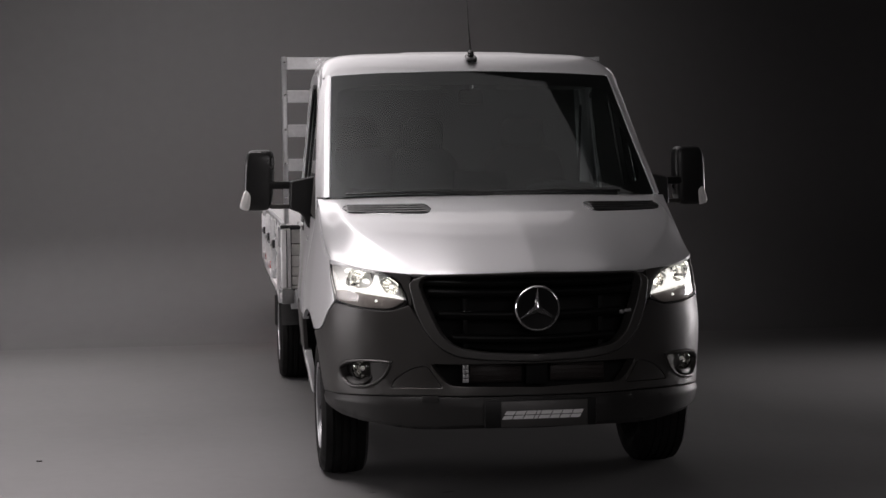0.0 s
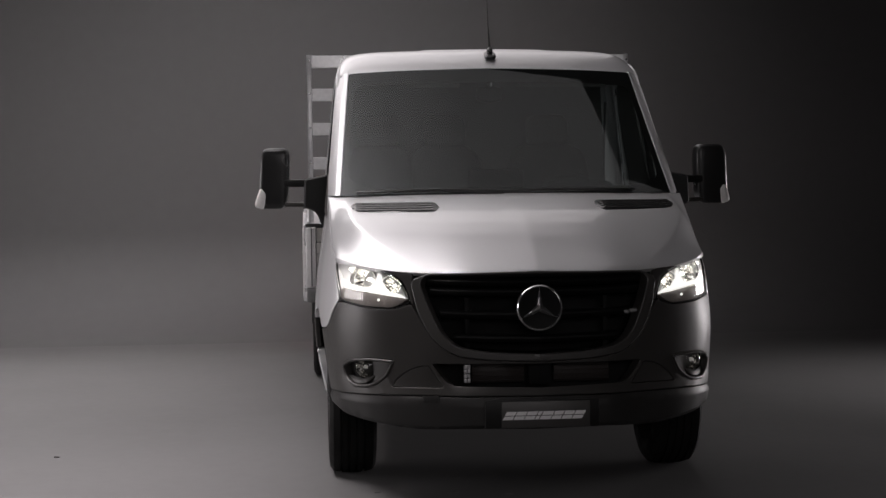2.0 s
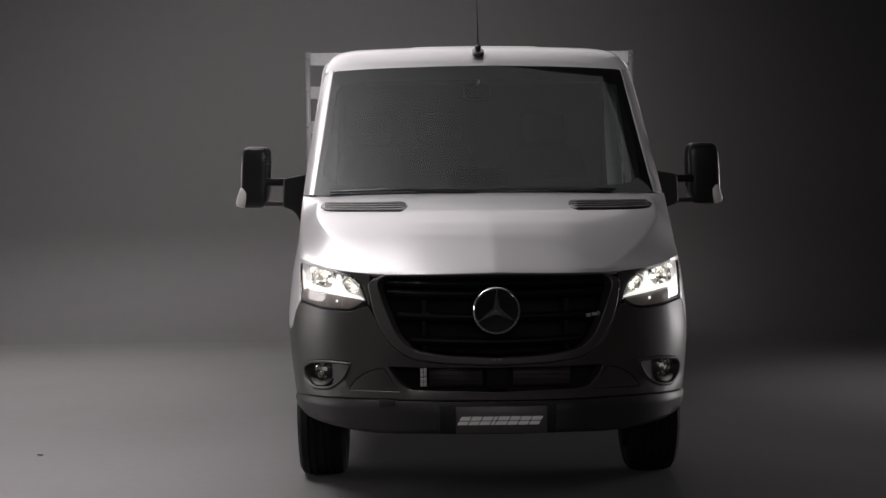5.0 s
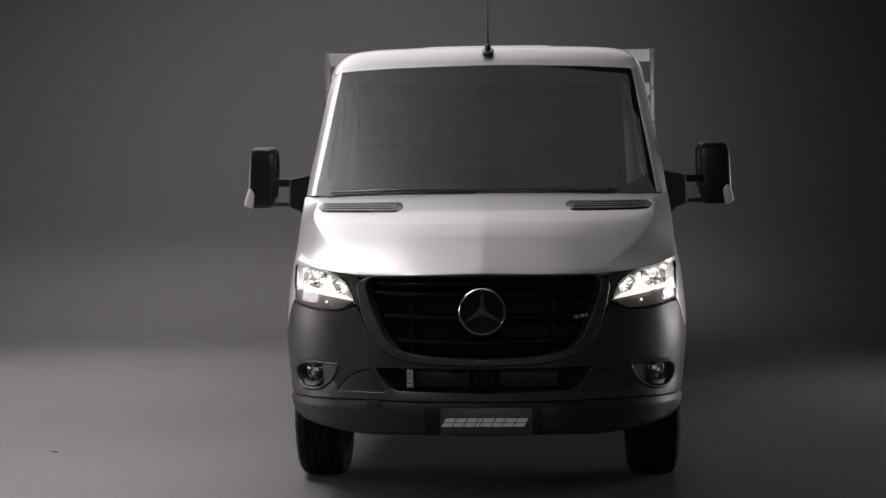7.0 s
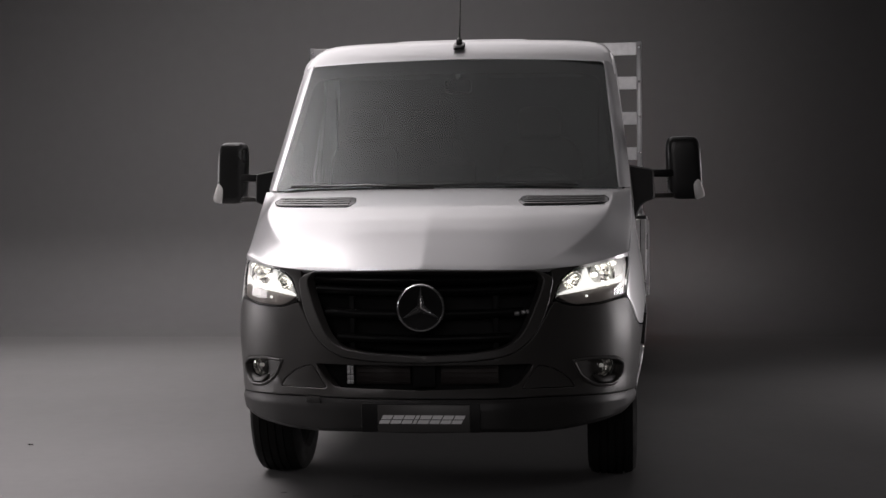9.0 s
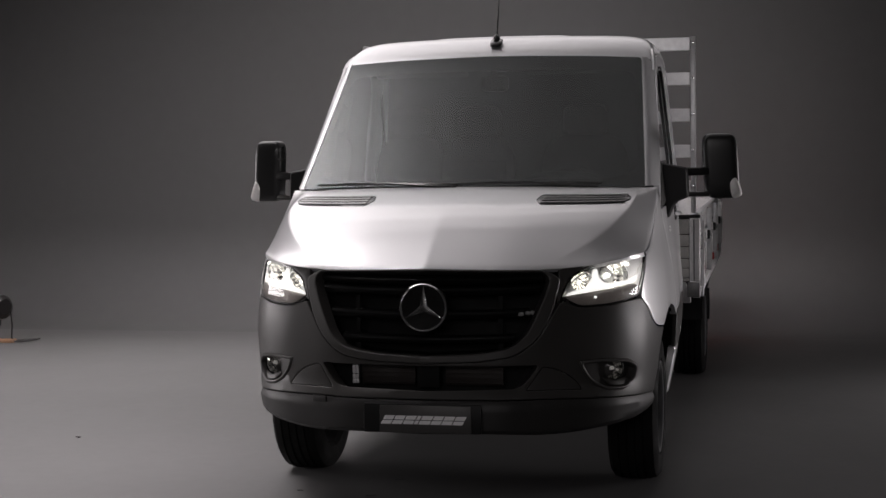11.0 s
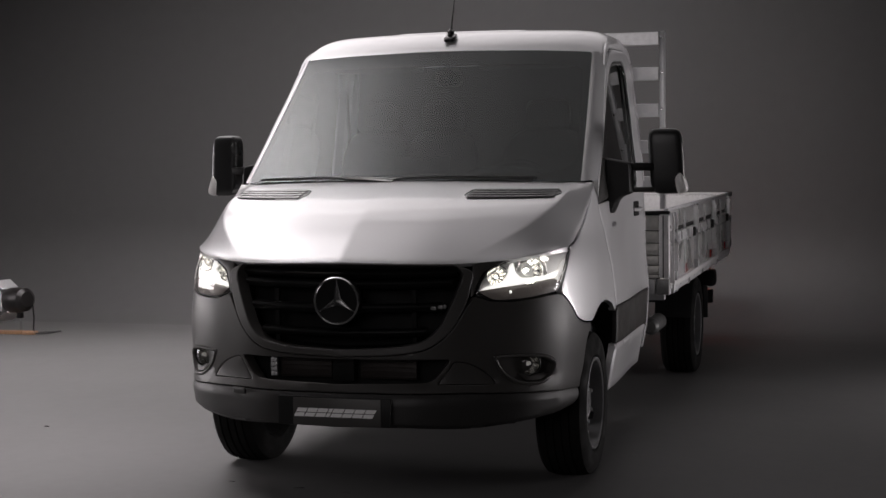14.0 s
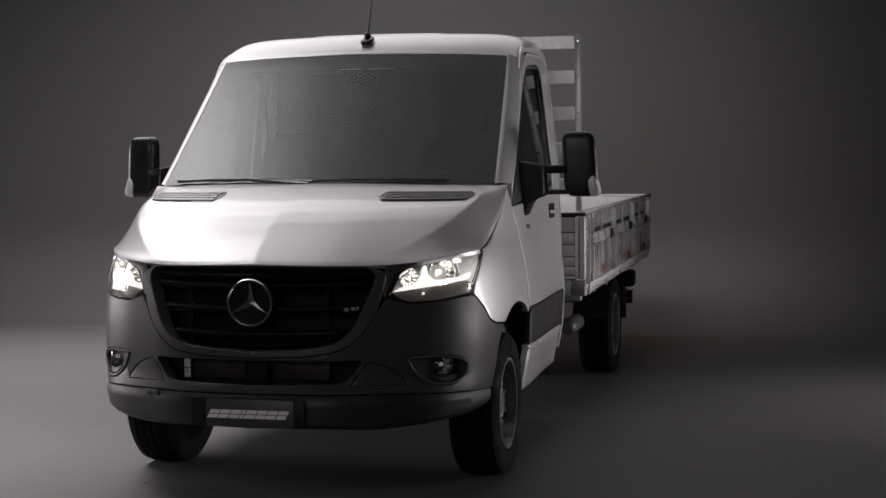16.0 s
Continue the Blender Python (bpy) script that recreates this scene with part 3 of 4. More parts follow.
for k in (1, -1):
    fog_lamp(k)


# headlamps
def headlamp(k):
    lamp = group_node("headlamp", truck, label="lit clear headlamp with chrome reflectors")
    pts = [(k * sx(x, z), z, .03) for x, z in HL_IN[1:]]
    pts += [(k * sy(.665, 1.145), 1.145, .012), (k * sy(.590, 1.075), 1.075, .05), (k * sy(.515, 1.0), 1.0, .05), (k * sy(.485, .955), .955, .02)]
    pts += [(k * sx(x, z), z, .04) for x, z in ((.85, .946), (.761, .930), (.649, .927), (.573, .953))]
    out = rounded(pts)

    def deep(d, sh=1.0):
        return lambda s, z: (body(s, z)[0] * sh, body(s, z)[1] + d, z)
    part("lens", patch(out, body, .004, .03, (), .004, .002), LENS, lamp).visible_shadow = False
    part("housing", patch(out, deep(.11, .98), .002, .03, (), .001), REFLECT, lamp)
    # dark rim between lens and body
    inner = ring_in(ccw(resample(out, .03)), .004)
    part("rim", patch(out, deep(.006), .13, .03, [inner], .002), GLOSS, lamp)
    # amber strip along the bottom
    strip = [(k * sx(x, z), z, .02) for x, z in ((.582, .972), (.68, .986), (.80, 1.000), (.862, 1.012))]
    strip += [(k * sy(.50, .998), .998, .01), (k * sy(.488, .957), .957, .02)]
    strip += [(k * sx(x, z), z, .03) for x, z in ((.85, .949), (.761, .934), (.649, .931))]
    part("signal_strip", patch(rounded(strip), deep(.012), .05, .03, (), .003), AMBER, lamp)
    xm, zm = .712, .965
    part("marker_spot", pillow((k * xm, float(body(np.array([sx(xm, zm)]), np.array([zm]))[1][0]) + .008, zm), (.006, .004, .006), 2.2, 10, 6), DRL, lamp)
    # lit light guide: foot along the strip, a post between the bowls and an outer flare
    guide = [(k * sx(x, z), z, .008) for x, z in ((.590, .974), (.680, .986), (.780, 1.001), (.868, 1.016))]
    guide += [(k * sx(x, z), z, .012) for x, z in ((.882, 1.052), (.845, 1.031), (.79, 1.021), (.748, 1.020), (.724, 1.044), (.713, 1.086), (.703, 1.084), (.694, 1.034), (.676, 1.006), (.620, .992))]
    part("light_guide", patch(rounded(guide), deep(.030), .02, .02, (), .003), DRL, lamp, "glowing white light guide")
    flare = [(k * sy(y, z), z, .01) for y, z in ((.628, 1.112), (.545, 1.02), (.51, .990), (.490, 1.000), (.535, 1.070))]
    part("side_light", patch(rounded(flare), deep(.015, .99), .02, .02, (), .002), DRL_SIDE, lamp)
    # bright bezel with the fluted reflector bowls set in it
    bowls = ((.777, 1.050, .072, .075, 40, 15), (.650, 1.026, .048, .055, 26, 13))
    rings = [rounded([(k * (sx(x, z) + r * math.cos(a)), z + r * .92 * math.sin(a), 0) for a in np.linspace(0, 2 * math.pi, 25)[:-1]]) for x, z, r, *_ in bowls]
    face = ring_in(ccw(resample(out, .03)), .010)
    hole = [ring_in(ccw(g), .004) for g in rings]
    keep = [np.array([p for p in h if inside(np.array([p]), ring_in(ccw(face), .004))[0]]) for h in hole]
    part("bezel", patch(face, deep(.046), .004, .02, keep, .001), REFLECT, lamp, "bright lamp bezel")
    for x, z, r, d, yaw, flutes in bowls:
        c = Vector((k * x, float(body(np.array([sx(x, z)]), np.array([z]))[1][0]) + .052, z))
        turn = Matrix.Translation(c) @ Euler((0, 0, k * radians(yaw))).to_matrix().to_4x4()
        bm = fluted_bowl(r * 1.06, d, flutes)
        bmesh.ops.transform(bm, matrix=turn, verts=bm.verts)
        part("reflector_bowl", bm, BOWL, lamp, angle=18)
        bm = pillow((0, d * .62, 0), (.007, .016, .007), 2.5, 10, 8)
        bmesh.ops.transform(bm, matrix=turn, verts=bm.verts)
        part("bulb", bm, BULB if x > .7 else BEAM, lamp)
        bm = lathe([(-.002, r), (-.005, r + .002), (-.003, r + .004), (.006, r + .004)], "y", (0, 0, 0), 32)
        bmesh.ops.transform(bm, matrix=turn, verts=bm.verts)
        part("bowl_ring", bm, CHROME, lamp)
    # upper spot where the beam burns brightest
    x, z = .822, 1.098
    part("beam_spot", pillow((k * x, float(body(np.array([sx(x, z)]), np.array([z]))[1][0]) + .03, z), (.020, .010, .009), 2.6, 12, 8), BEAM, lamp)
    # dark plastic round the inner end of the lamp, under the bonnet edge
    gap = [(.559, .950), (.561, 1.088), (.66, 1.108), (.76, 1.124), (.835, 1.141), (.822, 1.132), (.725, 1.113), (.650, 1.085), (.603, 1.054), (.577, .995), (.568, .955)]
    part("lamp_surround", patch(front([(k * x, z) for x, z in gap]), deep(.006), .02, .02, (), .001), PLASTIC, lamp)


for k in (1, -1):
    headlamp(k)


# number plate with plain slanted bars for its lettering
def plate():
    p = part("front_plate", block((0, .004, .465), (.515, .016, .126), .006), SATIN, truck, "black front plate with pale slanted lettering bars")
    part("plate_panel", block((.015, -.0065, .463), (.40, .006, .118), .004), TRIM, p)
    x = -.182
    for w in (.044, .044, .044, .016, .048, .042, .044, .044):
        for z0, z1, gap in ((.4420, .4580, 0), (.4615, .4785, 0)):
            bm = bmesh.new()
            sh = .55
            a, b = x + gap, x + w - gap * .4
            q = [(a + (z0 - .4395) * sh, z0), (b + (z0 - .4395) * sh, z0), (b + (z1 - .4395) * sh, z1), (a + (z1 - .4395) * sh, z1)]
            lo = [bm.verts.new((u, -.0098, v)) for u, v in q]
            hi = [bm.verts.new((u, -.0125, v)) for u, v in q]
            bm.faces.new(hi)
            for i in range(4):
                bm.faces.new((lo[i], lo[(i + 1) % 4], hi[(i + 1) % 4], hi[i]))
            bmesh.ops.recalc_face_normals(bm, faces=bm.faces)
            part("lettering_bar", bm, LETTER, p)
        x += w + .0045


plate()

# bonnet: lines run from the nose edge to the windscreen foot
EDGE_Y, EDGE_Z = (.655, 1.135), (1.146, 1.428)


def hood_edge(v):
    return EDGE_Y[0] + (EDGE_Y[1] - EDGE_Y[0]) * v, EDGE_Z[0] + (EDGE_Z[1] - EDGE_Z[0]) * v ** 1.5


VT = np.linspace(0, 1, 60)
XE = np.array([skin_x(*hood_edge(v)) for v in VT])
FU = np.linspace(0, 1, 80)
FY = np.array([float(body(np.array([sx(.898 * u, 1.10)]), np.array([1.10]))[1][0]) for u in FU])
FZ = smooth_curve([0, .5, .75, .9, 1.0], [1.104, 1.104, 1.112, 1.128, 1.146])
DIP = smooth_curve([0, .40, .56, .66, .80, 1.0], [0, .002, .005, .005, .002, 0])


def rise(v):
    """Height along the bonnet, 0 at the nose to 1 at the windscreen."""
    return .444 * v + .556 * (1 - (1 - v) ** 3)


def crease(v):
    """Where the bonnet folds down to the wing, as a share of its half width."""
    return .54 + .36 * (1 - (1 - np.minimum(v / .6, 1)) ** 2.6)


def hood_fn(u, v):
    a = np.abs(u)
    v1 = np.clip(v, 0, 1)
    yf, yr = np.interp(a, FU, FY), .985 + .15 * a * a
    x = u * np.interp(v1, VT, XE)
    y = yf + (yr - yf) * v
    zr = 1.442 - .014 * a * a
    z = FZ(a) + (zr - FZ(a)) * rise(v1)
    # beyond the crease the surface folds down to the wing; a faint ridge runs down the middle
    uc = crease(v1)
    fold = np.clip((a - uc) / (1 - uc), 0, 1)
    edge = FZ(1.0) + (1.428 - FZ(1.0)) * rise(v1)
    drop = edge - (EDGE_Z[0] + (EDGE_Z[1] - EDGE_Z[0]) * v1 ** 1.5)
    ridge = .028 * a * (1 - np.minimum(a, 1)) * (1 - v1 * v1)
    return x, y, z - drop * fold ** 1.12 - DIP(a) * (1 - v1) ** 3.5 - ridge


def hood_grid(s, v):
    """The bonnet with its grid lines gathered on the crease."""
    a, uc = np.abs(s), crease(np.clip(v, 0, 1))
    return hood_fn(np.sign(s) * np.where(a < .7, uc * a / .7, uc + (1 - uc) * (a - .7) / .3), v)


def hood():
    part("bonnet", grid_panel(hood_grid, np.linspace(-1, 1, 121), np.concatenate([np.linspace(0, .2, 15)[:-1], np.linspace(.2, 1, 36)])), PAINT, truck, "silver bonnet", 50)
    for k in (1, -1):
        o = [(k * .420, .665, .02), (k * .450, .575, .03), (k * .845, .585, .03), (k * .885, .645, .03), (k * .885, .715, .03), (k * .86, .775, .03), (k * .435, .775, .03)]
        v = part("bonnet_vent", patch(rounded(o), hood_fn, .004, .02, (), .003, .003, (0, 1, .6), (.95, .9)), GLOSS, truck, "black slatted bonnet vent")
        for j in range(4):
            w0 = .592 + j * .044
            s = [(k * .452, w0, .004), (k * .862, w0, .004), (k * .866, w0 + .028, .004), (k * .452, w0 + .028, .004)]
            part("slat", patch(rounded(s), hood_fn, .006, .02, (), .002, .009, (0, 1, .6), (.95, .9)), VENT, v)


hood()


# windscreen, cowl and wipers
def ws_y(x, z):
    t = (z - 1.44) / .69
    return .985 + .775 * t + .045 * t * (t - 1) * -1 + (.175 - .07 * t) * x * x


def ws_fn(x, z):
    return x, ws_y(x, z), z


WS = [(0, 2.123), (.5, 2.117, .2), (.797, 2.101, .03), (.868, 1.432, .02), (.5, 1.438, .1), (0, 1.442)]


def windscreen():
    out = rounded(both(WS))
    w = part("windscreen", patch(out, ws_fn, .004, .05, (), .0005, .0, (0, 2.5, 1.0)), SCREEN, truck, "tinted windscreen", 15)
    w.visible_shadow = False
    inn = rounded(both([(0, 2.045), (.60, 2.040, .1), (.765, 2.02, .05), (.825, 1.52, .08), (.73, 1.478, .06), (.5, 1.472, .1), (0, 1.474)]))
    part("frit_band", patch(out, ws_fn, .0015, .05, [inn], .0003, -.003, (0, 2.5, 1.0)), SATIN, w, "black border of the windscreen")
    # inner face of the laminated glass
    part("inner_glass", patch(out, ws_fn, .001, .05, (), .0003, -.007, (0, 2.5, 1.0)), SCREEN, w).visible_shadow = False
    # cowl
    rows = [[(x, .972 + .15 * x * x + dy, 1.428 - .010 * x * x + dz) for x in np.linspace(-.80, .80, 31)] for dy, dz in ((-.012, .004), (.008, .006), (.03, -.012))]
    part("cowl", sheet(rows), DEEP, truck)
    # wipers
    for x0, x1 in ((-.78, -.02), (-.10, .66)):
        xs = np.linspace(x0, x1, 12)
        z0 = lambda x: 1.450 + .007 * math.sin(math.pi * (x - x0) / (x1 - x0))
        blade = tube([(x, ws_y(x, z0(x)) - .022, z0(x)) for x in xs], .007, 8)
        wp = part("wiper", blade, GLOSS, truck)
        arm = [(x1 - .02, ws_y(x1, 1.440) - .02, 1.436), (x1 - .15, ws_y(x1 - .15, 1.45) - .03, 1.446), ((x0 + x1) / 2, ws_y((x0 + x1) / 2, 1.457) - .030, 1.459)]
        part("wiper_arm", tube(arm, [.013, .010, .006], 8), GLOSS, wp)


windscreen()


# roof
def roof_fn(u, v):
    a = np.abs(u)
    e = (1 - np.minimum(a, .99999) ** 14) ** .5
    p = 1 - (1 - np.clip(v, 0, 1)) ** 5.2
    yf = 1.752 + .070 * a * a
    y = yf + (2.60 - yf) * v
    xe = .838 + .002 * v
    zf = 2.127 - .034 * a * a
    zr = 2.150 + .097 * e + .018 * (1 - a * a)
    return u * xe, y, zf + (zr - zf) * p - .012 * np.clip((v - .9) / .1, 0, 1) ** 2


def roof():
    us = np.sin(np.linspace(-1, 1, 81) * math.pi / 2)
    r = part("roof", grid_panel(roof_fn, us, np.concatenate([np.linspace(0, .2, 17)[:-1], np.linspace(.2, 1, 25)])), PAINT, truck, "silver cab roof", 60)
    # raised middle panel of the roof
    def raised(u, v):
        x, y, z = roof_fn(u, v)
        return x, y, z + .003
    part("roof_swage", grid_panel(raised, np.linspace(-.44, .44, 31), np.linspace(.33, .93, 21), .012, .003), PAINT, r)
    # aerial
    tilt = Euler((radians(22), 0, 0)).to_matrix().to_4x4()
    a = part("aerial_base", pillow((.008, 1.842, 2.203), (.033, .052, .015), 3.4, 20, 10, tilt), GLOSS, truck, "black roof aerial")
    part("aerial_cone", pillow((.008, 1.850, 2.224), (.018, .030, .026), 2.2, 16, 10), GLOSS, a)
    part("aerial_rod", tube([(.008, 1.852, 2.235), (.008, 1.86, 2.265), (.008, 1.91, 2.37), (.008, 1.965, 2.56)], [.012, .0055, .0028, .0012], 8), GLOSS, a)


roof()


# cab sides: pillar, fender, door, sill
def cab_side(k):
    # pillar and roof rail
    rail = [(1.792, 2.030, .005), (1.870, 2.090, .05), (2.00, 2.137, .1), (2.50, 2.150, .06), (2.62, 2.085, .03), (2.66, 2.085, .01), (2.66, 2.190, .03), (2.18, 2.190, .1), (1.96, 2.162, .1), (1.885, 2.125, .03), (1.846, 2.092, .005)]
    part("roof_rail", patch(side(k, rail), body, .03, .03, (), .006, -.001), PAINT, truck)
    # fill between windscreen edge and pillar skin
    rows = []
    for t in np.linspace(0, 1, 16):
        z = 1.435 + t * .668
        x = .864 - .071 * t
        y = float(ws_y(x, z))
        xo = float(np.interp(z, (1.43, 1.56, 1.76, 1.97, 2.10), (.891, .879, .862, .838, .814)))
        ys = y + .108
        xs = skin_x(ys, z)
        rows.append([(k * (x - .006), y + .012, z), (k * x, y - .004, z), (k * (.4 * x + .6 * xo), y + .001, z), (k * xo, y + .016, z),
                     (k * (xo + .35 * (xs - xo)), y + .045, z), (k * (xo + .75 * (xs - xo)), y + .080, z), (k * xs, ys, z), (k * (xs - .02), ys + .008, z)])
    bm = sheet(rows)
    bmesh.ops.recalc_face_normals(bm, faces=bm.faces)
    part("a_pillar", bm, PAINT, truck)
    # front wing
    top = [(*hood_edge(v), .0) for v in np.linspace(0.0, .97, 9)]
    wing = [(y, z - .006, 0) for y, z, _ in top]
    wing += [(1.175, 1.36, .01), (1.20, 1.26, .05), (1.285, 1.02, .1), (1.292, .818, .01), (1.268, .790, .03), (1.20, .842, .1), (1.06, .872, .12), (.92, .852, .1),
             (.815, .792, .02), (.70, .801, .03), (.628, .828, .03), (.580, .888, .05), (.505, .952, .01), (.530, .998, .05), (.600, 1.072, .05), (.66, 1.128, .01)]
    part("front_wing", patch(side(k, wing), body, .03, .03, (), .001), PAINT, truck, "silver front wing", 20)
    # wheel-arch liner
    rows = []
    for a in np.linspace(.12, math.pi - .12, 25):
        y, z = 1.055 + .44 * math.cos(a), .40 + .455 * math.sin(a)
        rows.append([(k * x, y, z) for x in (skin_x(y, z) - .02, .8, .55)])
    part("arch_liner", sheet(rows), DEEP, truck)
    # door
    win = [(1.165, 1.318, .01), (1.330, 1.490, .05), (1.48, 1.630, .1), (1.68, 1.835, .1), (1.86, 2.003, .06), (2.00, 2.064, .08), (2.33, 2.084, .05), (2.40, 2.04, .05),
           (2.422, 1.85, .2), (2.428, 1.50, .1), (2.418, 1.385, .04), (2.2, 1.362, .1), (1.7, 1.338, .2)]
    frame_out = [(1.178, 1.330, .01), (1.250, 1.450, .03), (1.425, 1.630, .1), (1.625, 1.833, .1), (1.81, 2.032, .06), (2.00, 2.128, .1), (2.50, 2.142, .06), (2.61, 2.075, .05), (2.618, 1.7, .1),
                 (2.618, .801, .01), (1.296, .818, .01), (1.289, 1.02, .1), (1.204, 1.262, .05)]
    d = part("cab_door", patch(side(k, frame_out), body, .03, .035, [side(k, win)], .001), PAINT, truck, "silver cab door with dark window", 20)
    pane = part("window_pane", patch(side(k, win), body, .004, .05, (), .001, -.022), PANE, d)
    pane.visible_shadow = False
    inn = ring_in(ccw(resample(side(k, win), .03)), .022)
    part("window_seal", patch(side(k, win), body, .012, .03, [inn], .003, -.004), GLOSS, d)
    sail = [(1.168, 1.318, .01), (1.348, 1.490, .03), (1.43, 1.555, .02), (1.43, 1.345, .02)]
    part("mirror_sail", patch(side(k, sail), body, .02, .03, (), .004, .003), PLASTIC, d)
    # window divider bar and inner pillar seen through the pane
    part("pane_divider", tube([(k * (skin_x(1.62, 1.40) - .03), 1.62, 1.36), (k * (skin_x(1.75, 1.8) - .03), 1.75, 1.80)], .010, 8), GLOSS, d)
    # handle over a flat near-black patch laid on the door skin
    yh, zh = 2.36, 1.262
    xh = skin_x(yh, zh)
    part("handle_dark_patch", patch(side(k, [(yh - .10, zh + .042, .02), (yh + .095, zh + .042, .02), (yh + .095, zh - .040, .02), (yh - .10, zh - .040, .02)]), body, .003, .02, (), .001, .0035), DEEP, d)
    part("door_handle", tube([(k * (xh - .002), yh - .08, zh - .002), (k * (xh + .022), yh - .05, zh - .004), (k * (xh + .024), yh + .05, zh - .004), (k * (xh - .002), yh + .085, zh - .002)], .010, 8), PAINT, d)
    # type badge of plain bars on the door
    for j, (y0, w) in enumerate(((1.452, .022), (1.480, .022), (1.508, .022), (1.540, .020))):
        o = [(y0, 1.222, .002), (y0 + w, 1.222, .002), (y0 + w, 1.196, .002), (y0, 1.196, .002)]
        h = [(y0 + .005, 1.216, .001), (y0 + w - .005, 1.216, .001), (y0 + w - .005, 1.203, .001), (y0 + .005, 1.203, .001)]
        part("badge_bar", patch(side(k, o), body, .002, .01, [side(k, h)], .0005, .003), STEEL, d)
    # dark lower cladding and silver sill
    part("door_cladding", patch(side(k, [(1.302, .812, .005), (2.610, .795, .005), (2.610, .594, .01), (1.335, .626, .01)]), body, .02, .04, (), .006, .004), PLASTIC, d, "black plastic lower door cladding")
    part("sill", patch(side(k, [(1.335, .619, .005), (2.605, .587, .005), (2.59, .365, .02), (1.37, .382, .02), (1.345, .46, .03)]), body, .03, .04, (), .008), PAINT, truck, "silver sill panel")
    # corner post behind the door
    part("rear_corner", patch(side(k, [(2.624, 2.08, .01), (2.665, 2.08, .01), (2.685, 1.4, .1), (2.685, .45, .02), (2.623, .45, .01)]), body, .03, .04, (), .001), PAINT, truck, "", 20)


for k in (1, -1):
    cab_side(k)


# back wall of the cab with its window, floor and headliner
def cab_inside():
    def rear(x, z):
        return x, 2.672 - .02 * (x / .9) ** 4, z
    out = rounded([(-.80, 2.24, .05), (.80, 2.24, .05), (.91, 1.5, .1), (.94, .9, .1), (.90, .45, .03), (-.90, .45, .03), (-.94, .9, .1), (-.91, 1.5, .1)])
    b = part("cab_back_wall", patch(out, rear, .03, .06, (), .006), PAINT, truck)
    rear_lining = [[(x, 2.635, z) for x in np.linspace(-.84 + .05 * (z - 1.2), .84 - .05 * (z - 1.2), 9)] for z in (.72, 1.2, 1.7, 2.1)]
    part("rear_lining", sheet(rear_lining), LINER, b)
    part("cab_floor", block((0, 1.75, .70), (1.76, 1.75, .05), .01), DASH, truck)
    rows = [[(x, y, 2.085 + .09 * (1 - (x / .80) ** 4) * min(1, (y - 1.70) * 3)) for x in np.linspace(-.775, .775, 15)] for y in (1.80, 1.95, 2.2, 2.62)]
    part("headliner", sheet(rows), LINER, truck)
    # dashboard
    prof = [(.98, .70), (.965, 1.402), (1.02, 1.418), (1.20, 1.432), (1.34, 1.44), (1.42, 1.425), (1.45, 1.36), (1.43, 1.20), (1.40, 1.00), (1.36, .75)]
    rows = [[(x, y + (.165 if y < 1.3 else .06) * x * x, z + (.03 * math.exp(-((x - .42) / .2) ** 2) if 1.25 < y < 1.43 else 0)) for x in np.linspace(-.85, .85, 33)] for y, z in prof]
    dsh = part("dashboard", sheet(rows), DASH, truck, "dark grey dashboard")
    part("centre_screen", block((-.02, 1.40, 1.50), (.30, .03, .13), .012), SATIN, dsh)
    part("instrument_hood", pillow((.42, 1.36, 1.455), (.19, .10, .05), 3), DASH, dsh)
    # steering wheel
    m = Matrix.Translation((.42, 1.56, 1.38)) @ Euler((radians(-38), 0, 0)).to_matrix().to_4x4()
    ring = [(.014 * math.sin(a), .19 + .014 * math.cos(a)) for a in np.linspace(0, 2 * math.pi, 11)[:-1]]
    bm = lathe(ring, "y", (0, 0, 0), 40, closed=True)
    slab(bm, (0, -.01, 0), (.34, .02, .05), .008)
    slab(bm, (0, -.01, -.08), (.05, .02, .16), .008)
    slab(bm, (0, -.015, -.01), (.13, .04, .11), .02)
    bmesh.ops.transform(bm, matrix=m, verts=bm.verts)
    part("steering_wheel", bm, DASH, truck, "black steering wheel")
    # three seats
    for x, w in ((.42, .25), (-.20, .22), (-.60, .21)):
        s = group_node("cab_seat", truck)
        part("seat_cushion", pillow((x, 2.06, 1.02), (w, .26, .10), 4), FABRIC, s)
        tilt = Euler((radians(-12), 0, 0)).to_matrix().to_4x4()
        part("backrest", pillow((x, 2.34, 1.38), (w, .075, .34), 4, turn=tilt), FABRIC, s)
        part("headrest", pillow((x, 2.41, 1.795), (.13, .05, .095), 4, turn=tilt), FABRIC, s)
        for dx in (-.05, .05):
            part("headrest_post", tube([(x + dx, 2.40, 1.66), (x + dx, 2.405, 1.74)], .007, 8), CHROME, s)
    # inner mirror and sun visors
    im = part("inner_mirror", pillow((0, 1.83, 1.985), (.075, .025, .045), 4), SATIN, truck)
    part("mirror_stem", tube([(0, 1.80, 2.09), (0, 1.82, 2.02)], .014, 8), GLOSS, im)
    for x in (-.42, .42):
        part("sun_visor", block((x, 1.86, 2.055), (.52, .10, .02), .008, Euler((radians(-25), 0, 0)).to_matrix().to_4x4()), LINER, truck)
    # belts
    for k in (1, -1):
        part("seat_belt", block((k * .76, 2.36, 1.60), (.006, .045, .72), .002, Euler((radians(8), 0, 0)).to_matrix().to_4x4()), FABRIC, truck)


cab_inside()


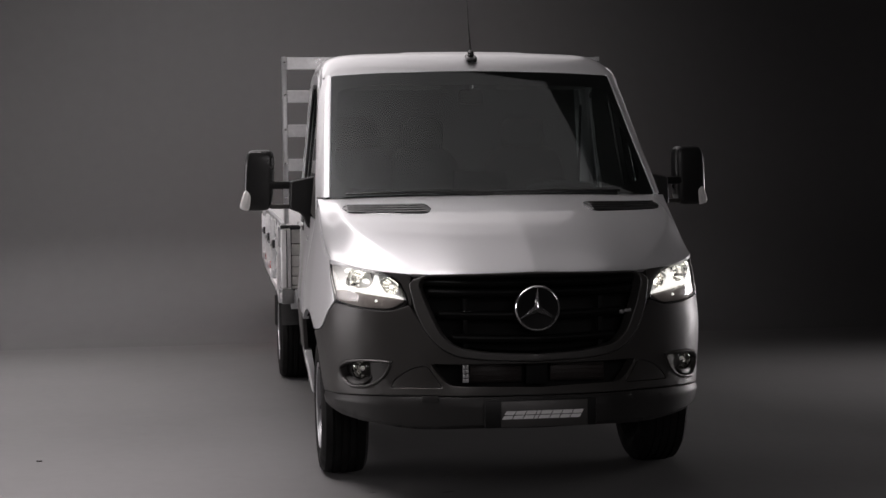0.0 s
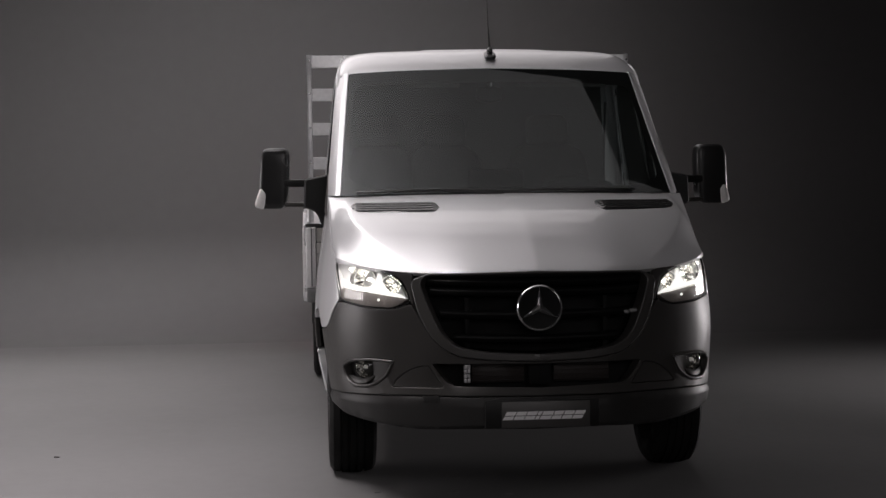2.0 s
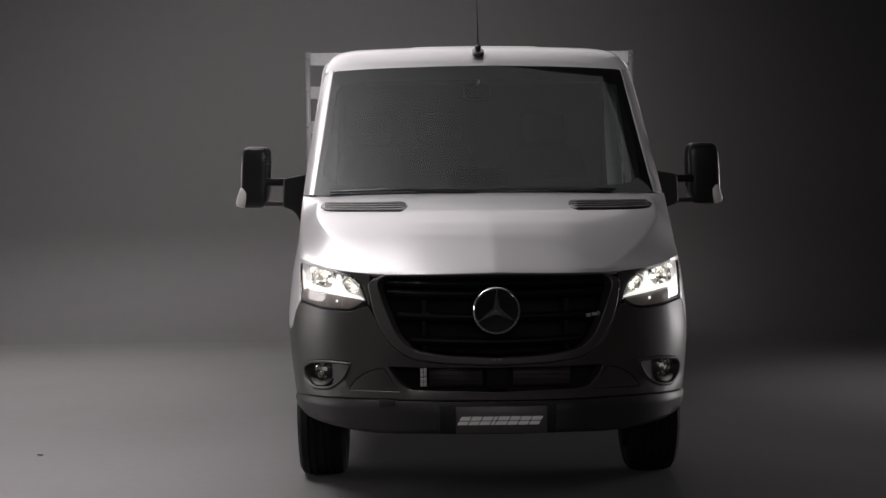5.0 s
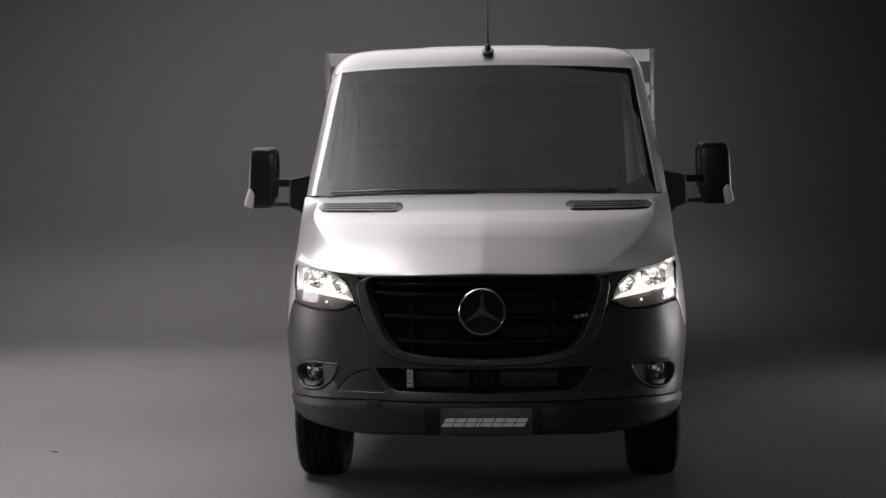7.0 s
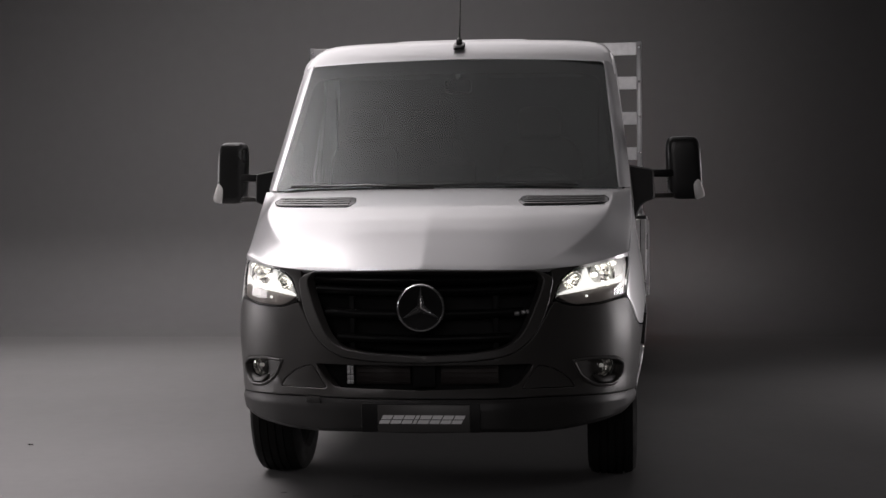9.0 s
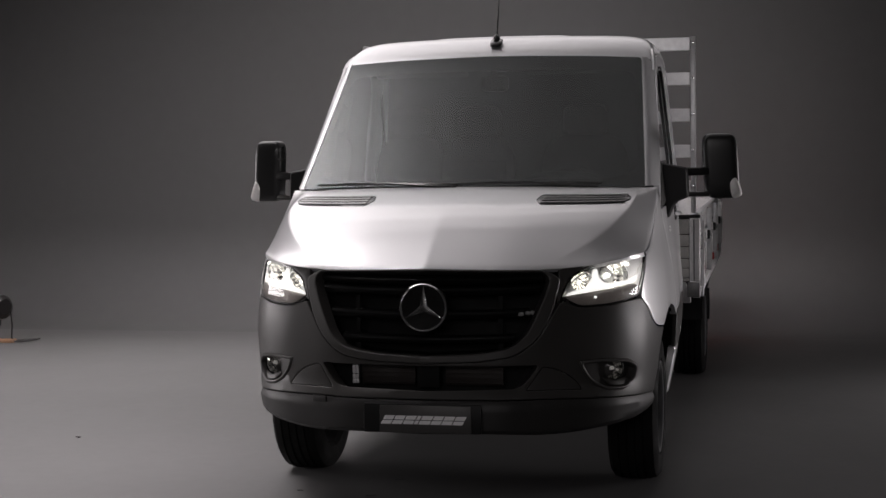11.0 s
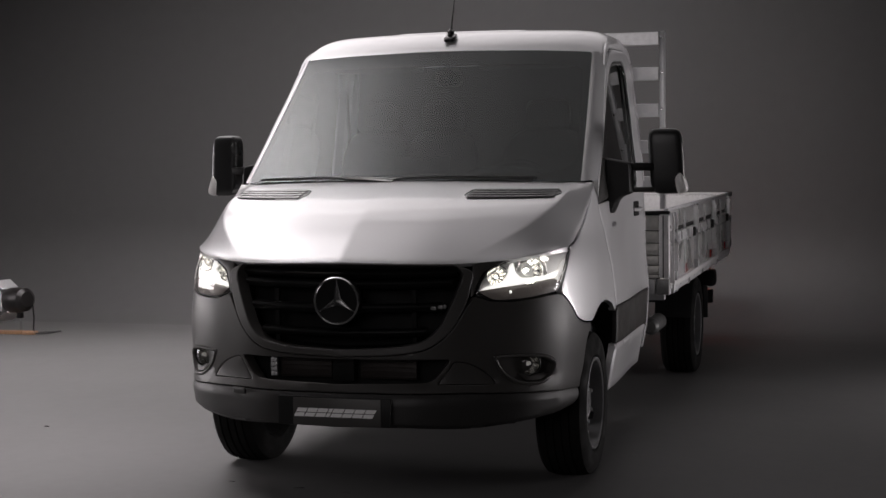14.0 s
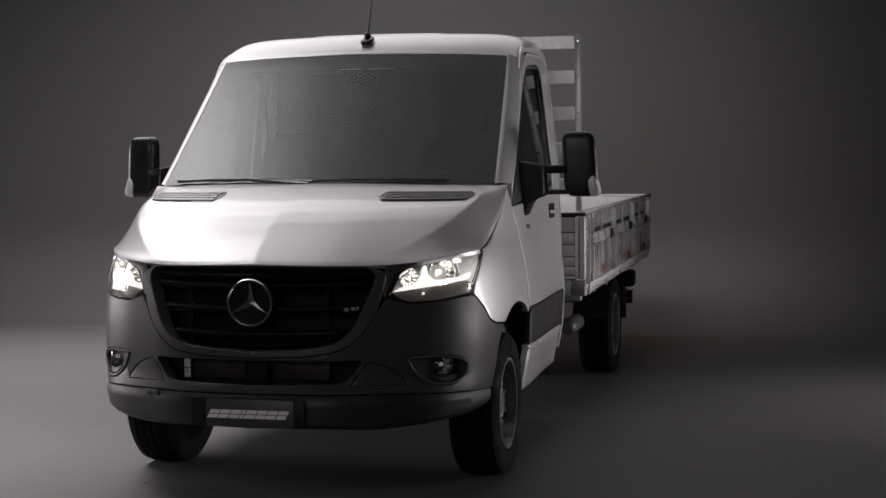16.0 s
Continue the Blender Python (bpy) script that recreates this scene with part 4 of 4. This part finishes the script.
# door mirrors on long arms
def door_mirror(k):
    m = group_node("door_mirror", truck, label="black door mirror on a twin arm")
    foot = rounded([(.915, 1.545, .01), (1.045, 1.520, .02), (1.052, 1.368, .02), (.985, 1.345, .03), (.955, 1.268, .01), (.925, 1.258, .01)])
    bm = bmesh.new()
    for y, inset in ((1.440, .008), (1.452, 0), (1.548, 0), (1.560, .008)):
        for p in ring_in(ccw(foot), inset):
            bm.verts.new((k * p[0], y, p[1]))
    bm.verts.ensure_lookup_table()
    n = len(foot)
    for r in range(3):
        for i in range(n):
            bm.faces.new([bm.verts[r * n + i], bm.verts[r * n + (i + 1) % n], bm.verts[(r + 1) * n + (i + 1) % n], bm.verts[(r + 1) * n + i]])
    bm.faces.new(bm.verts[:n])
    bm.faces.new(bm.verts[3 * n:])
    bmesh.ops.recalc_face_normals(bm, faces=bm.faces)
    part("mirror_foot", bm, SATIN, m)
    part("upper_arm", block((k * 1.075, 1.545, 1.498), (.16, .045, .042), .012, Euler((0, 0, k * radians(12))).to_matrix().to_4x4()), SATIN, m)
    part("lower_arm", block((k * 1.075, 1.545, 1.383), (.16, .035, .026), .010, Euler((0, 0, k * radians(12))).to_matrix().to_4x4()), PLASTIC, m)
    turn = Euler((radians(2), 0, k * radians(8))).to_matrix().to_4x4()
    bm = pillow((k * 1.206, 1.60, 1.525), (.088 if k > 0 else .077, .054, .165), 5.2, 32, 24, turn)
    for v in bm.verts:
        t = (v.co.z - 1.527) / .163
        v.co.x += k * (-.010 * t)
    part("mirror_housing", bm, MIRRORCAP, m)
    part("mirror_glass", block((k * 1.203, 1.652, 1.56), (.128, .006, .21), .003, turn), MIRROR, m)
    part("wide_angle_glass", block((k * 1.203, 1.654, 1.42), (.128, .006, .075), .003, turn), MIRROR, m)
    bm = pillow((k * 1.274, 1.600, 1.420), (.030, .046, .060), 4, 14, 10, Euler((0, k * radians(-18), 0)).to_matrix().to_4x4())
    part("side_signal", bm, WHITE, m, "clear side signal lens")


for k in (1, -1):
    door_mirror(k)


# wheels
def wheel(x, y, k, z=.366):
    w = group_node("wheel", truck, (x, y, z))
    R, hw = .348, .114
    prof = [(-hw * .80, .215), (-hw, .235), (-hw * 1.04, .275), (-hw, .318), (-hw * .86, .339)]
    for gx in (-.060, -.022, .016, .054):
        prof += [(gx - .006, R), (gx - .004, R - .010), (gx + .004, R - .010), (gx + .006, R)]
    prof += [(hw * .86, .339), (hw, .318), (hw * 1.04, .275), (hw, .235), (hw * .80, .215)]
    part("tyre", lathe(prof, "x", (0, 0, 0), 64), RUBBER, w)
    # steel rim, outside towards k
    rp = [(.070, .216), (.106, .218), (.108, .206), (.094, .200), (.060, .192), (.030, .176), (.034, .150), (.058, .120), (.066, .085), (.060, .066), (.072, .060), (.074, .0)]
    part("rim", lathe([(k * a, r) for a, r in rp], "x", (0, 0, 0), 64), RIMGREY, w)
    part("rim_lip", lathe([(k * .104, .221), (k * .112, .220), (k * .113, .214), (k * .106, .209)], "x", (0, 0, 0), 64), STEEL, w, "bright rim edge")
    part("hub_ring", lathe([(k * .060, .071), (k * .076, .068), (k * .078, .060), (k * .073, .056)], "x", (0, 0, 0), 40), ALU, w)
    part("rim_barrel", lathe([(-k * .09, .214), (-k * .02, .19), (k * .03, .176)], "x", (0, 0, 0), 48), CHASSIS, w)
    # near-black discs on the rim give the darkness of its vent holes
    for i in range(16):
        a = 2 * math.pi * i / 16
        bm = lathe([(k * .0365, .019), (k * .046, .017), (k * .046, .0)], "x", (0, 0, 0), 14)
        bmesh.ops.transform(bm, matrix=Matrix.Translation((k * .004, .150 * math.cos(a), .150 * math.sin(a))), verts=bm.verts)
        part("vent_hole_disc", bm, DEEP, w)
    for i in range(6):
        a = 2 * math.pi * (i + .5) / 6
        bm = lathe([(k * .060, .011), (k * .080, .010), (k * .082, .0)], "x", (0, 0, 0), 6)
        bmesh.ops.transform(bm, matrix=Matrix.Translation((0, .092 * math.cos(a), .092 * math.sin(a))), verts=bm.verts)
        part("wheel_nut", bm, STEEL, w)
    return w


for k in (1, -1):
    wheel(k * .822, 1.085, k)
    wheel(k * .880, 4.75, k)


# chassis under the bed
def chassis():
    c = group_node("chassis", truck)
    for k in (1, -1):
        part("frame_rail", block((k * .42, 3.65, .60), (.07, 5.7, .16), .006), CHASSIS, c)
        part("mudguard", sheet([[(k * x, 4.75 + .43 * math.cos(a), .352 + .40 * math.sin(a)) for x in (.74, .99)] for a in np.linspace(.25, math.pi - .25, 14)]), CHASSIS, c)
        part("mud_flap", block((k * .88, 5.26, .48), (.25, .012, .24), .004), CHASSIS, c)
    for y, w in ((1.085, 1.5), (4.75, 1.5)):
        part("axle", tube([(-w / 2, y, .352), (w / 2, y, .352)], .05, 12), CHASSIS, c)
    part("engine_tray", block((0, .90, .42), (1.0, .8, .10), .04), DEEP, c)
    part("gearbox", pillow((0, 1.9, .48), (.22, .6, .18), 4), CHASSIS, c)
    for y in (3.2, 4.2, 5.6, 6.3):
        part("cross_member", block((0, y, .60), (.8, .07, .12), .006), CHASSIS, c)
    tank = [(-.20, .0), (-.195, .035), (-.175, .054), (.175, .054), (.195, .035), (.20, .0)]
    part("air_tank", lathe([(a, r) for a, r in tank], "y", (.80, 3.95, .445), 28), TANK, c, "grey cylindrical tank")
    part("tank_bracket", block((.66, 3.62, .60), (.24, .05, .16), .006), CHASSIS, c)
    part("battery_box", block((-.72, 3.40, .52), (.34, .55, .28), .02), CHASSIS, c)
    # rear under-run bar and lamp blocks
    part("under_run_bar", block((0, 6.30, .43), (1.86, .10, .11), .008), CHASSIS, c)
    for k in (1, -1):
        part("tail_lamp", block((k * .88, 6.26, .585), (.16, .16, .14), .03), CHASSIS, c)
        part("tail_lens", block((k * .86, 6.352, .585), (.10, .02, .09), .008), TAIL, c, "glowing red tail lens")
        part("bar_bracket", block((k * .80, 6.20, .52), (.05, .06, .26), .006), CHASSIS, c)


chassis()


# aluminium cargo bed
BX, Y0, Y1, ZF, ZB, ZT = 1.030, 2.93, 6.50, .80, .735, 1.225


def bed_node(name, label=""):
    """A part of the bed, which rises slightly towards the back."""
    g = group_node(name, truck, (0, 0, -.019), label)
    g.rotation_euler.x = .0065
    return g


def cargo_bed():
    bed = bed_node("cargo_bed", "pale aluminium cargo bed floor")
    for i in range(8):
        x = -.92 + i * .263
        part("floor_plank", block((x, (Y0 + Y1) / 2, ZF - .02), (.258, Y1 - Y0, .035), .004), PALE, bed)
    for i in range(6):
        y = Y0 + .3 + i * .60
        part("floor_bearer", block((0, y, .715), (1.94, .06, .09), .005), ALU_DULL, bed)
    for k in (1, -1):
        part("edge_rail", block((k * (BX - .010), (Y0 + Y1) / 2, .762), (.045, Y1 - Y0 + .04, .062), .005), ALU, bed)
        side_b = bed_node("drop_side", "aluminium drop side with bright posts")
        # upper and lower board with a slot above the mid rail, darkened by an added strip
        for z0, z1 in ((.797, 1.014), (1.118, ZT)):
            part("board", block((k * (BX - .012), (Y0 + Y1) / 2, (z0 + z1) / 2), (.022, Y1 - Y0 - .03, z1 - z0), .004), BOARD, side_b)
        part("slot_dark_backing", block((k * (BX - .026), (Y0 + Y1) / 2, 1.10), (.010, Y1 - Y0 - .04, .07), .002), CHASSIS, side_b)
        part("mid_rail", block((k * (BX - .008), (Y0 + Y1) / 2, 1.054), (.030, Y1 - Y0 - .03, .072), .010), ALU, side_b)
        part("top_rail", block((k * (BX - .010), (Y0 + Y1) / 2, ZT + .010), (.030, Y1 - Y0 - .02, .020), .006), ALU_DULL, side_b)
        for y in (2.985, 3.14, 4.22, 5.32, 6.40):
            wd = .030 if y < 3 else .036
            zb = ZB if y < 3 else .80
            part("stake_post", block((k * (BX + .010), y, (zb + ZT) / 2), (.034, wd, ZT - zb - .01), .008), ALU, side_b)
            part("post_channel", block((k * (BX + .029), y - .5 * wd + .010, (zb + ZT) / 2), (.010, .012, ZT - zb - .06), .003), PALE, side_b)
            part("post_foot", block((k * (BX + .010), y + .004, zb + .03), (.044, wd + .016, .06), .008), ALU_DULL, side_b)
        for y in (3.68, 4.80, 5.90):
            part("board_rib", block((k * (BX + .004), y, (.80 + 1.21) / 2), (.014, .022, .40), .004), ALU, side_b)
        for y in (3.05, 4.12, 5.22, 6.30):
            part("latch", block((k * (BX + .010), y, 1.050), (.03, .036, .085 if y < 3.1 else .060), .006), CHASSIS, side_b)
            part("latch_lever", tube([(k * (BX + .020), y, 1.075), (k * (BX + .030), y + .03, 1.045), (k * (BX + .026), y + .20, 1.027)], .008, 8), STEEL, side_b)
        for y in np.arange(3.22, 6.4, .19):
            part("hinge", block((k * (BX + .004), y, 1.014), (.012, .05, .014), .003), ALU_DULL, side_b)
        for y in (3.73, 5.20, 6.22):
            part("reflector_red", block((k * (BX + .006), y, .832), (.010, .10, .056), .004), RED, side_b)
            if k < 0:
                part("reflector_white", block((k * (BX + .006), y - .24, .838), (.010, .09, .052), .004), WHITE, side_b)
        for y in np.arange(3.05, 6.5, .35):
            part("rivet", pillow((k * (BX + .014), y, .762), (.004, .009, .009), 2.2, 8, 6), ALU_DULL, side_b)
    # front board of the bed: stacked strips of uneven height between corner posts
    f = bed_node("front_board")
    for z0, z1 in ((.830, .850), (.853, .907), (.910, .966), (.969, 1.038), (1.041, 1.111), (1.116, 1.205)):
        part("strip", block((0, Y0 - .018, (z0 + z1) / 2), (1.954, .024, z1 - z0), .006), STRIP, f)
    part("backing", block((0, Y0 + .004, 1.02), (1.96, .010, .42), .002), CHASSIS, f)
    part("front_cap", block((0, Y0 - .015, 1.222), (2.09, .045, .020), .006), CHASSIS, f)
    part("front_beam", block((0, Y0 - .02, .780), (1.92, .05, .090), .006), ALU_DULL, f)
    for k in (1, -1):
        part("corner_post", block((k * 1.012, Y0 - .022, 1.02), (.062, .05, .375), .010), PALE, f)
        # thin black strip on the post face, drawn for the dark of a groove
        part("corner_groove_strip", block((k * 1.008, Y0 - .048, 1.02), (.006, .006, .37), .002), CHASSIS, f)
        part("corner_bracket", block((k * 1.004, Y0 - .022, .780), (.074, .050, .090), .006), TANK, f)
    # tailboard
    tb = bed_node("tailboard")
    for z0, z1 in ((.795, .985), (1.062, ZT)):
        part("board", block((0, Y1 + .01, (z0 + z1) / 2), (2.06, .024, z1 - z0), .004), PALE, tb)
    part("mid_rail", block((0, Y1 + .016, 1.024), (2.06, .036, .074), .010), PALE, tb)
    part("top_rail", block((0, Y1 + .014, ZT + .012), (2.10, .030, .020), .006), PALE, tb)
    for k in (1, -1):
        part("tail_latch", block((k * (BX + .002), Y1 + .01, 1.03), (.05, .05, .07), .008), CHASSIS, tb)
        part("tail_hook", block((k * (BX + .008), Y1 + .01, ZT + .01), (.05, .06, .04), .008), CHASSIS, tb)
        part("tail_foot", block((k * (BX + .002), Y1 + .01, .83), (.05, .05, .07), .008), CHASSIS, tb)
    # headboard rack
    hb = bed_node("headboard_rack", "tall aluminium headboard with open slats")
    for k in (1, -1):
        part("rack_post", block((k * 1.006, 2.895, 1.768), (.030, .05, 1.044), .004), RACK, hb)
    for zc in (2.246, 2.040, 1.826, 1.612, 1.400):
        bm = block((0, 2.868, zc), (1.98, .020, .078), .004)
        part("slat", bm, RACK, hb, "", 15)
        for k in (1, -1):
            part("rivet", pillow((k * 1.004, 2.845, zc + .008), (.008, .005, .008), 2.2, 8, 6), CHROME, hb)


cargo_bed()

# ---- studio things ----


def floodlight():
    f = tagged(group_node("floodlight", None, (-5.34, 5.98, GROUND)), "black drum floodlight, lit, with barn doors on a wooden plank", "studio lamp")
    f.scale = (.78, .78, .78)
    part("plank", block((-.08, -.02, .022), (.34, .10, .04), .004, Euler((0, 0, radians(4))).to_matrix().to_4x4()), WOOD, f, "bare wooden plank")
    part("plank", block((.19, -.02, .022), (.16, .10, .04), .004, Euler((0, 0, radians(-3))).to_matrix().to_4x4()), WOOD, f)
    part("spigot", tube([(.06, 0, .04), (.06, 0, .20)], .013, 10), CHROME, f)
    part("knuckle", block((.055, 0, .22), (.07, .06, .07), .015), LAMPBLACK, f)
    part("yoke", tube([(-.02, 0, .34), (.0, 0, .27), (.05, 0, .22)], .014, 8), LAMPBLACK, f)
    turn = Matrix.Translation((.02, 0, .40)) @ Euler((0, radians(-4), radians(-22))).to_matrix().to_4x4()
    drum = lathe([(.20, .0), (.19, .09), (.15, .135), (.05, .150), (-.10, .150), (-.11, .146), (-.10, .140), (.02, .135), (.10, .08), (.11, .0)], "x", (0, 0, 0), 36)
    bmesh.ops.transform(drum, matrix=turn, verts=drum.verts)
    part("drum", drum, LAMPBLACK, f)
    lensm = lathe([(-.055, .0), (-.06, .10), (-.05, .136)], "x", (0, 0, 0), 32)
    bmesh.ops.transform(lensm, matrix=turn, verts=lensm.verts)
    part("lamp_face", lensm, FLOOD, f, "glowing lamp face")
    guard = bmesh.new()
    for i in range(3):
        slab(guard, (-.105, -.08 + .08 * i, 0), (.012, .012, .28), .003)
    bmesh.ops.transform(guard, matrix=turn, verts=guard.verts)
    part("lamp_guard", guard, LAMPBLACK, f)
    for a in range(4):
        rot = Euler((a * math.pi / 2, 0, 0)).to_matrix().to_4x4()
        bm = block((-.20, 0, .19), (.20, .24, .004), .001, Euler((0, radians(32), 0)).to_matrix().to_4x4())
        bmesh.ops.transform(bm, matrix=turn @ rot, verts=bm.verts)
        part("barn_door", bm, ALU_DULL, f)
    loop = [(.22, 0, .36), (.235, 0, .20), (.23, -.01, .06), (.26, -.03, .016), (.34, -.02, .014), (.44, .05, .02), (.50, .14, .03), (.44, .20, .02), (.32, .15, .014), (.22, .08, .014)]
    part("cable", tube(loop, .009, 8), LAMPBLACK, f)


floodlight()


def tall_lamp():
    f = tagged(group_node("stand_lamp", None, (-6.35, 6.4, GROUND)), "studio lamp with metal barn doors on a tall stand", "studio lamp")
    part("stand_pole", tube([(0, 0, .03), (0, 0, 1.05)], .016, 10), CHROME, f)
    for a in (0.4, 2.5, 4.6):
        part("stand_leg", tube([(0, 0, .45), (.38 * math.cos(a), .38 * math.sin(a), .014)], .011, 8), CHROME, f)
    part("lamp_head", lathe([(.16, .0), (.15, .10), (.05, .13), (-.12, .13)], "x", (-.02, 0, 1.16), 32), LAMPBLACK, f)
    for a in range(4):
        bm = block((.0, -.20, .17), (.24, .22, .004), .001, Euler((radians(-34), 0, 0)).to_matrix().to_4x4())
        bmesh.ops.transform(bm, matrix=Matrix.Translation((.06, 0, 1.16)) @ Euler((0, a * math.pi / 2, 0)).to_matrix().to_4x4(), verts=bm.verts)
        part("barn_door", bm, ALU_DULL, f)


tall_lamp()

tagged(part("floor_scrap", block((-2.413, 1.661, GROUND + .004), (.030, .014, .006), .002, Euler((0, 0, radians(-20))).to_matrix().to_4x4()), SCRAP),
       "small dark scrap lying on the grey floor", "scrap")


# pale scuffs on the floor in front of the truck
for x, y, w, h, a in ((-.31, .83, .05, .010, 10), (-.26, .80, .03, .006, -25), (-.36, .47, .05, .012, 20), (-.10, .41, .04, .008, -12), (-.72, .52, .03, .006, 5)):
    m = Euler((0, 0, radians(a))).to_matrix().to_4x4()
    tagged(part("floor_scuff", block((x, y, GROUND + .0015), (w, h, .003), .001, m), WALL), "small pale scuff on the grey floor", "scuff", "floor scuffs")
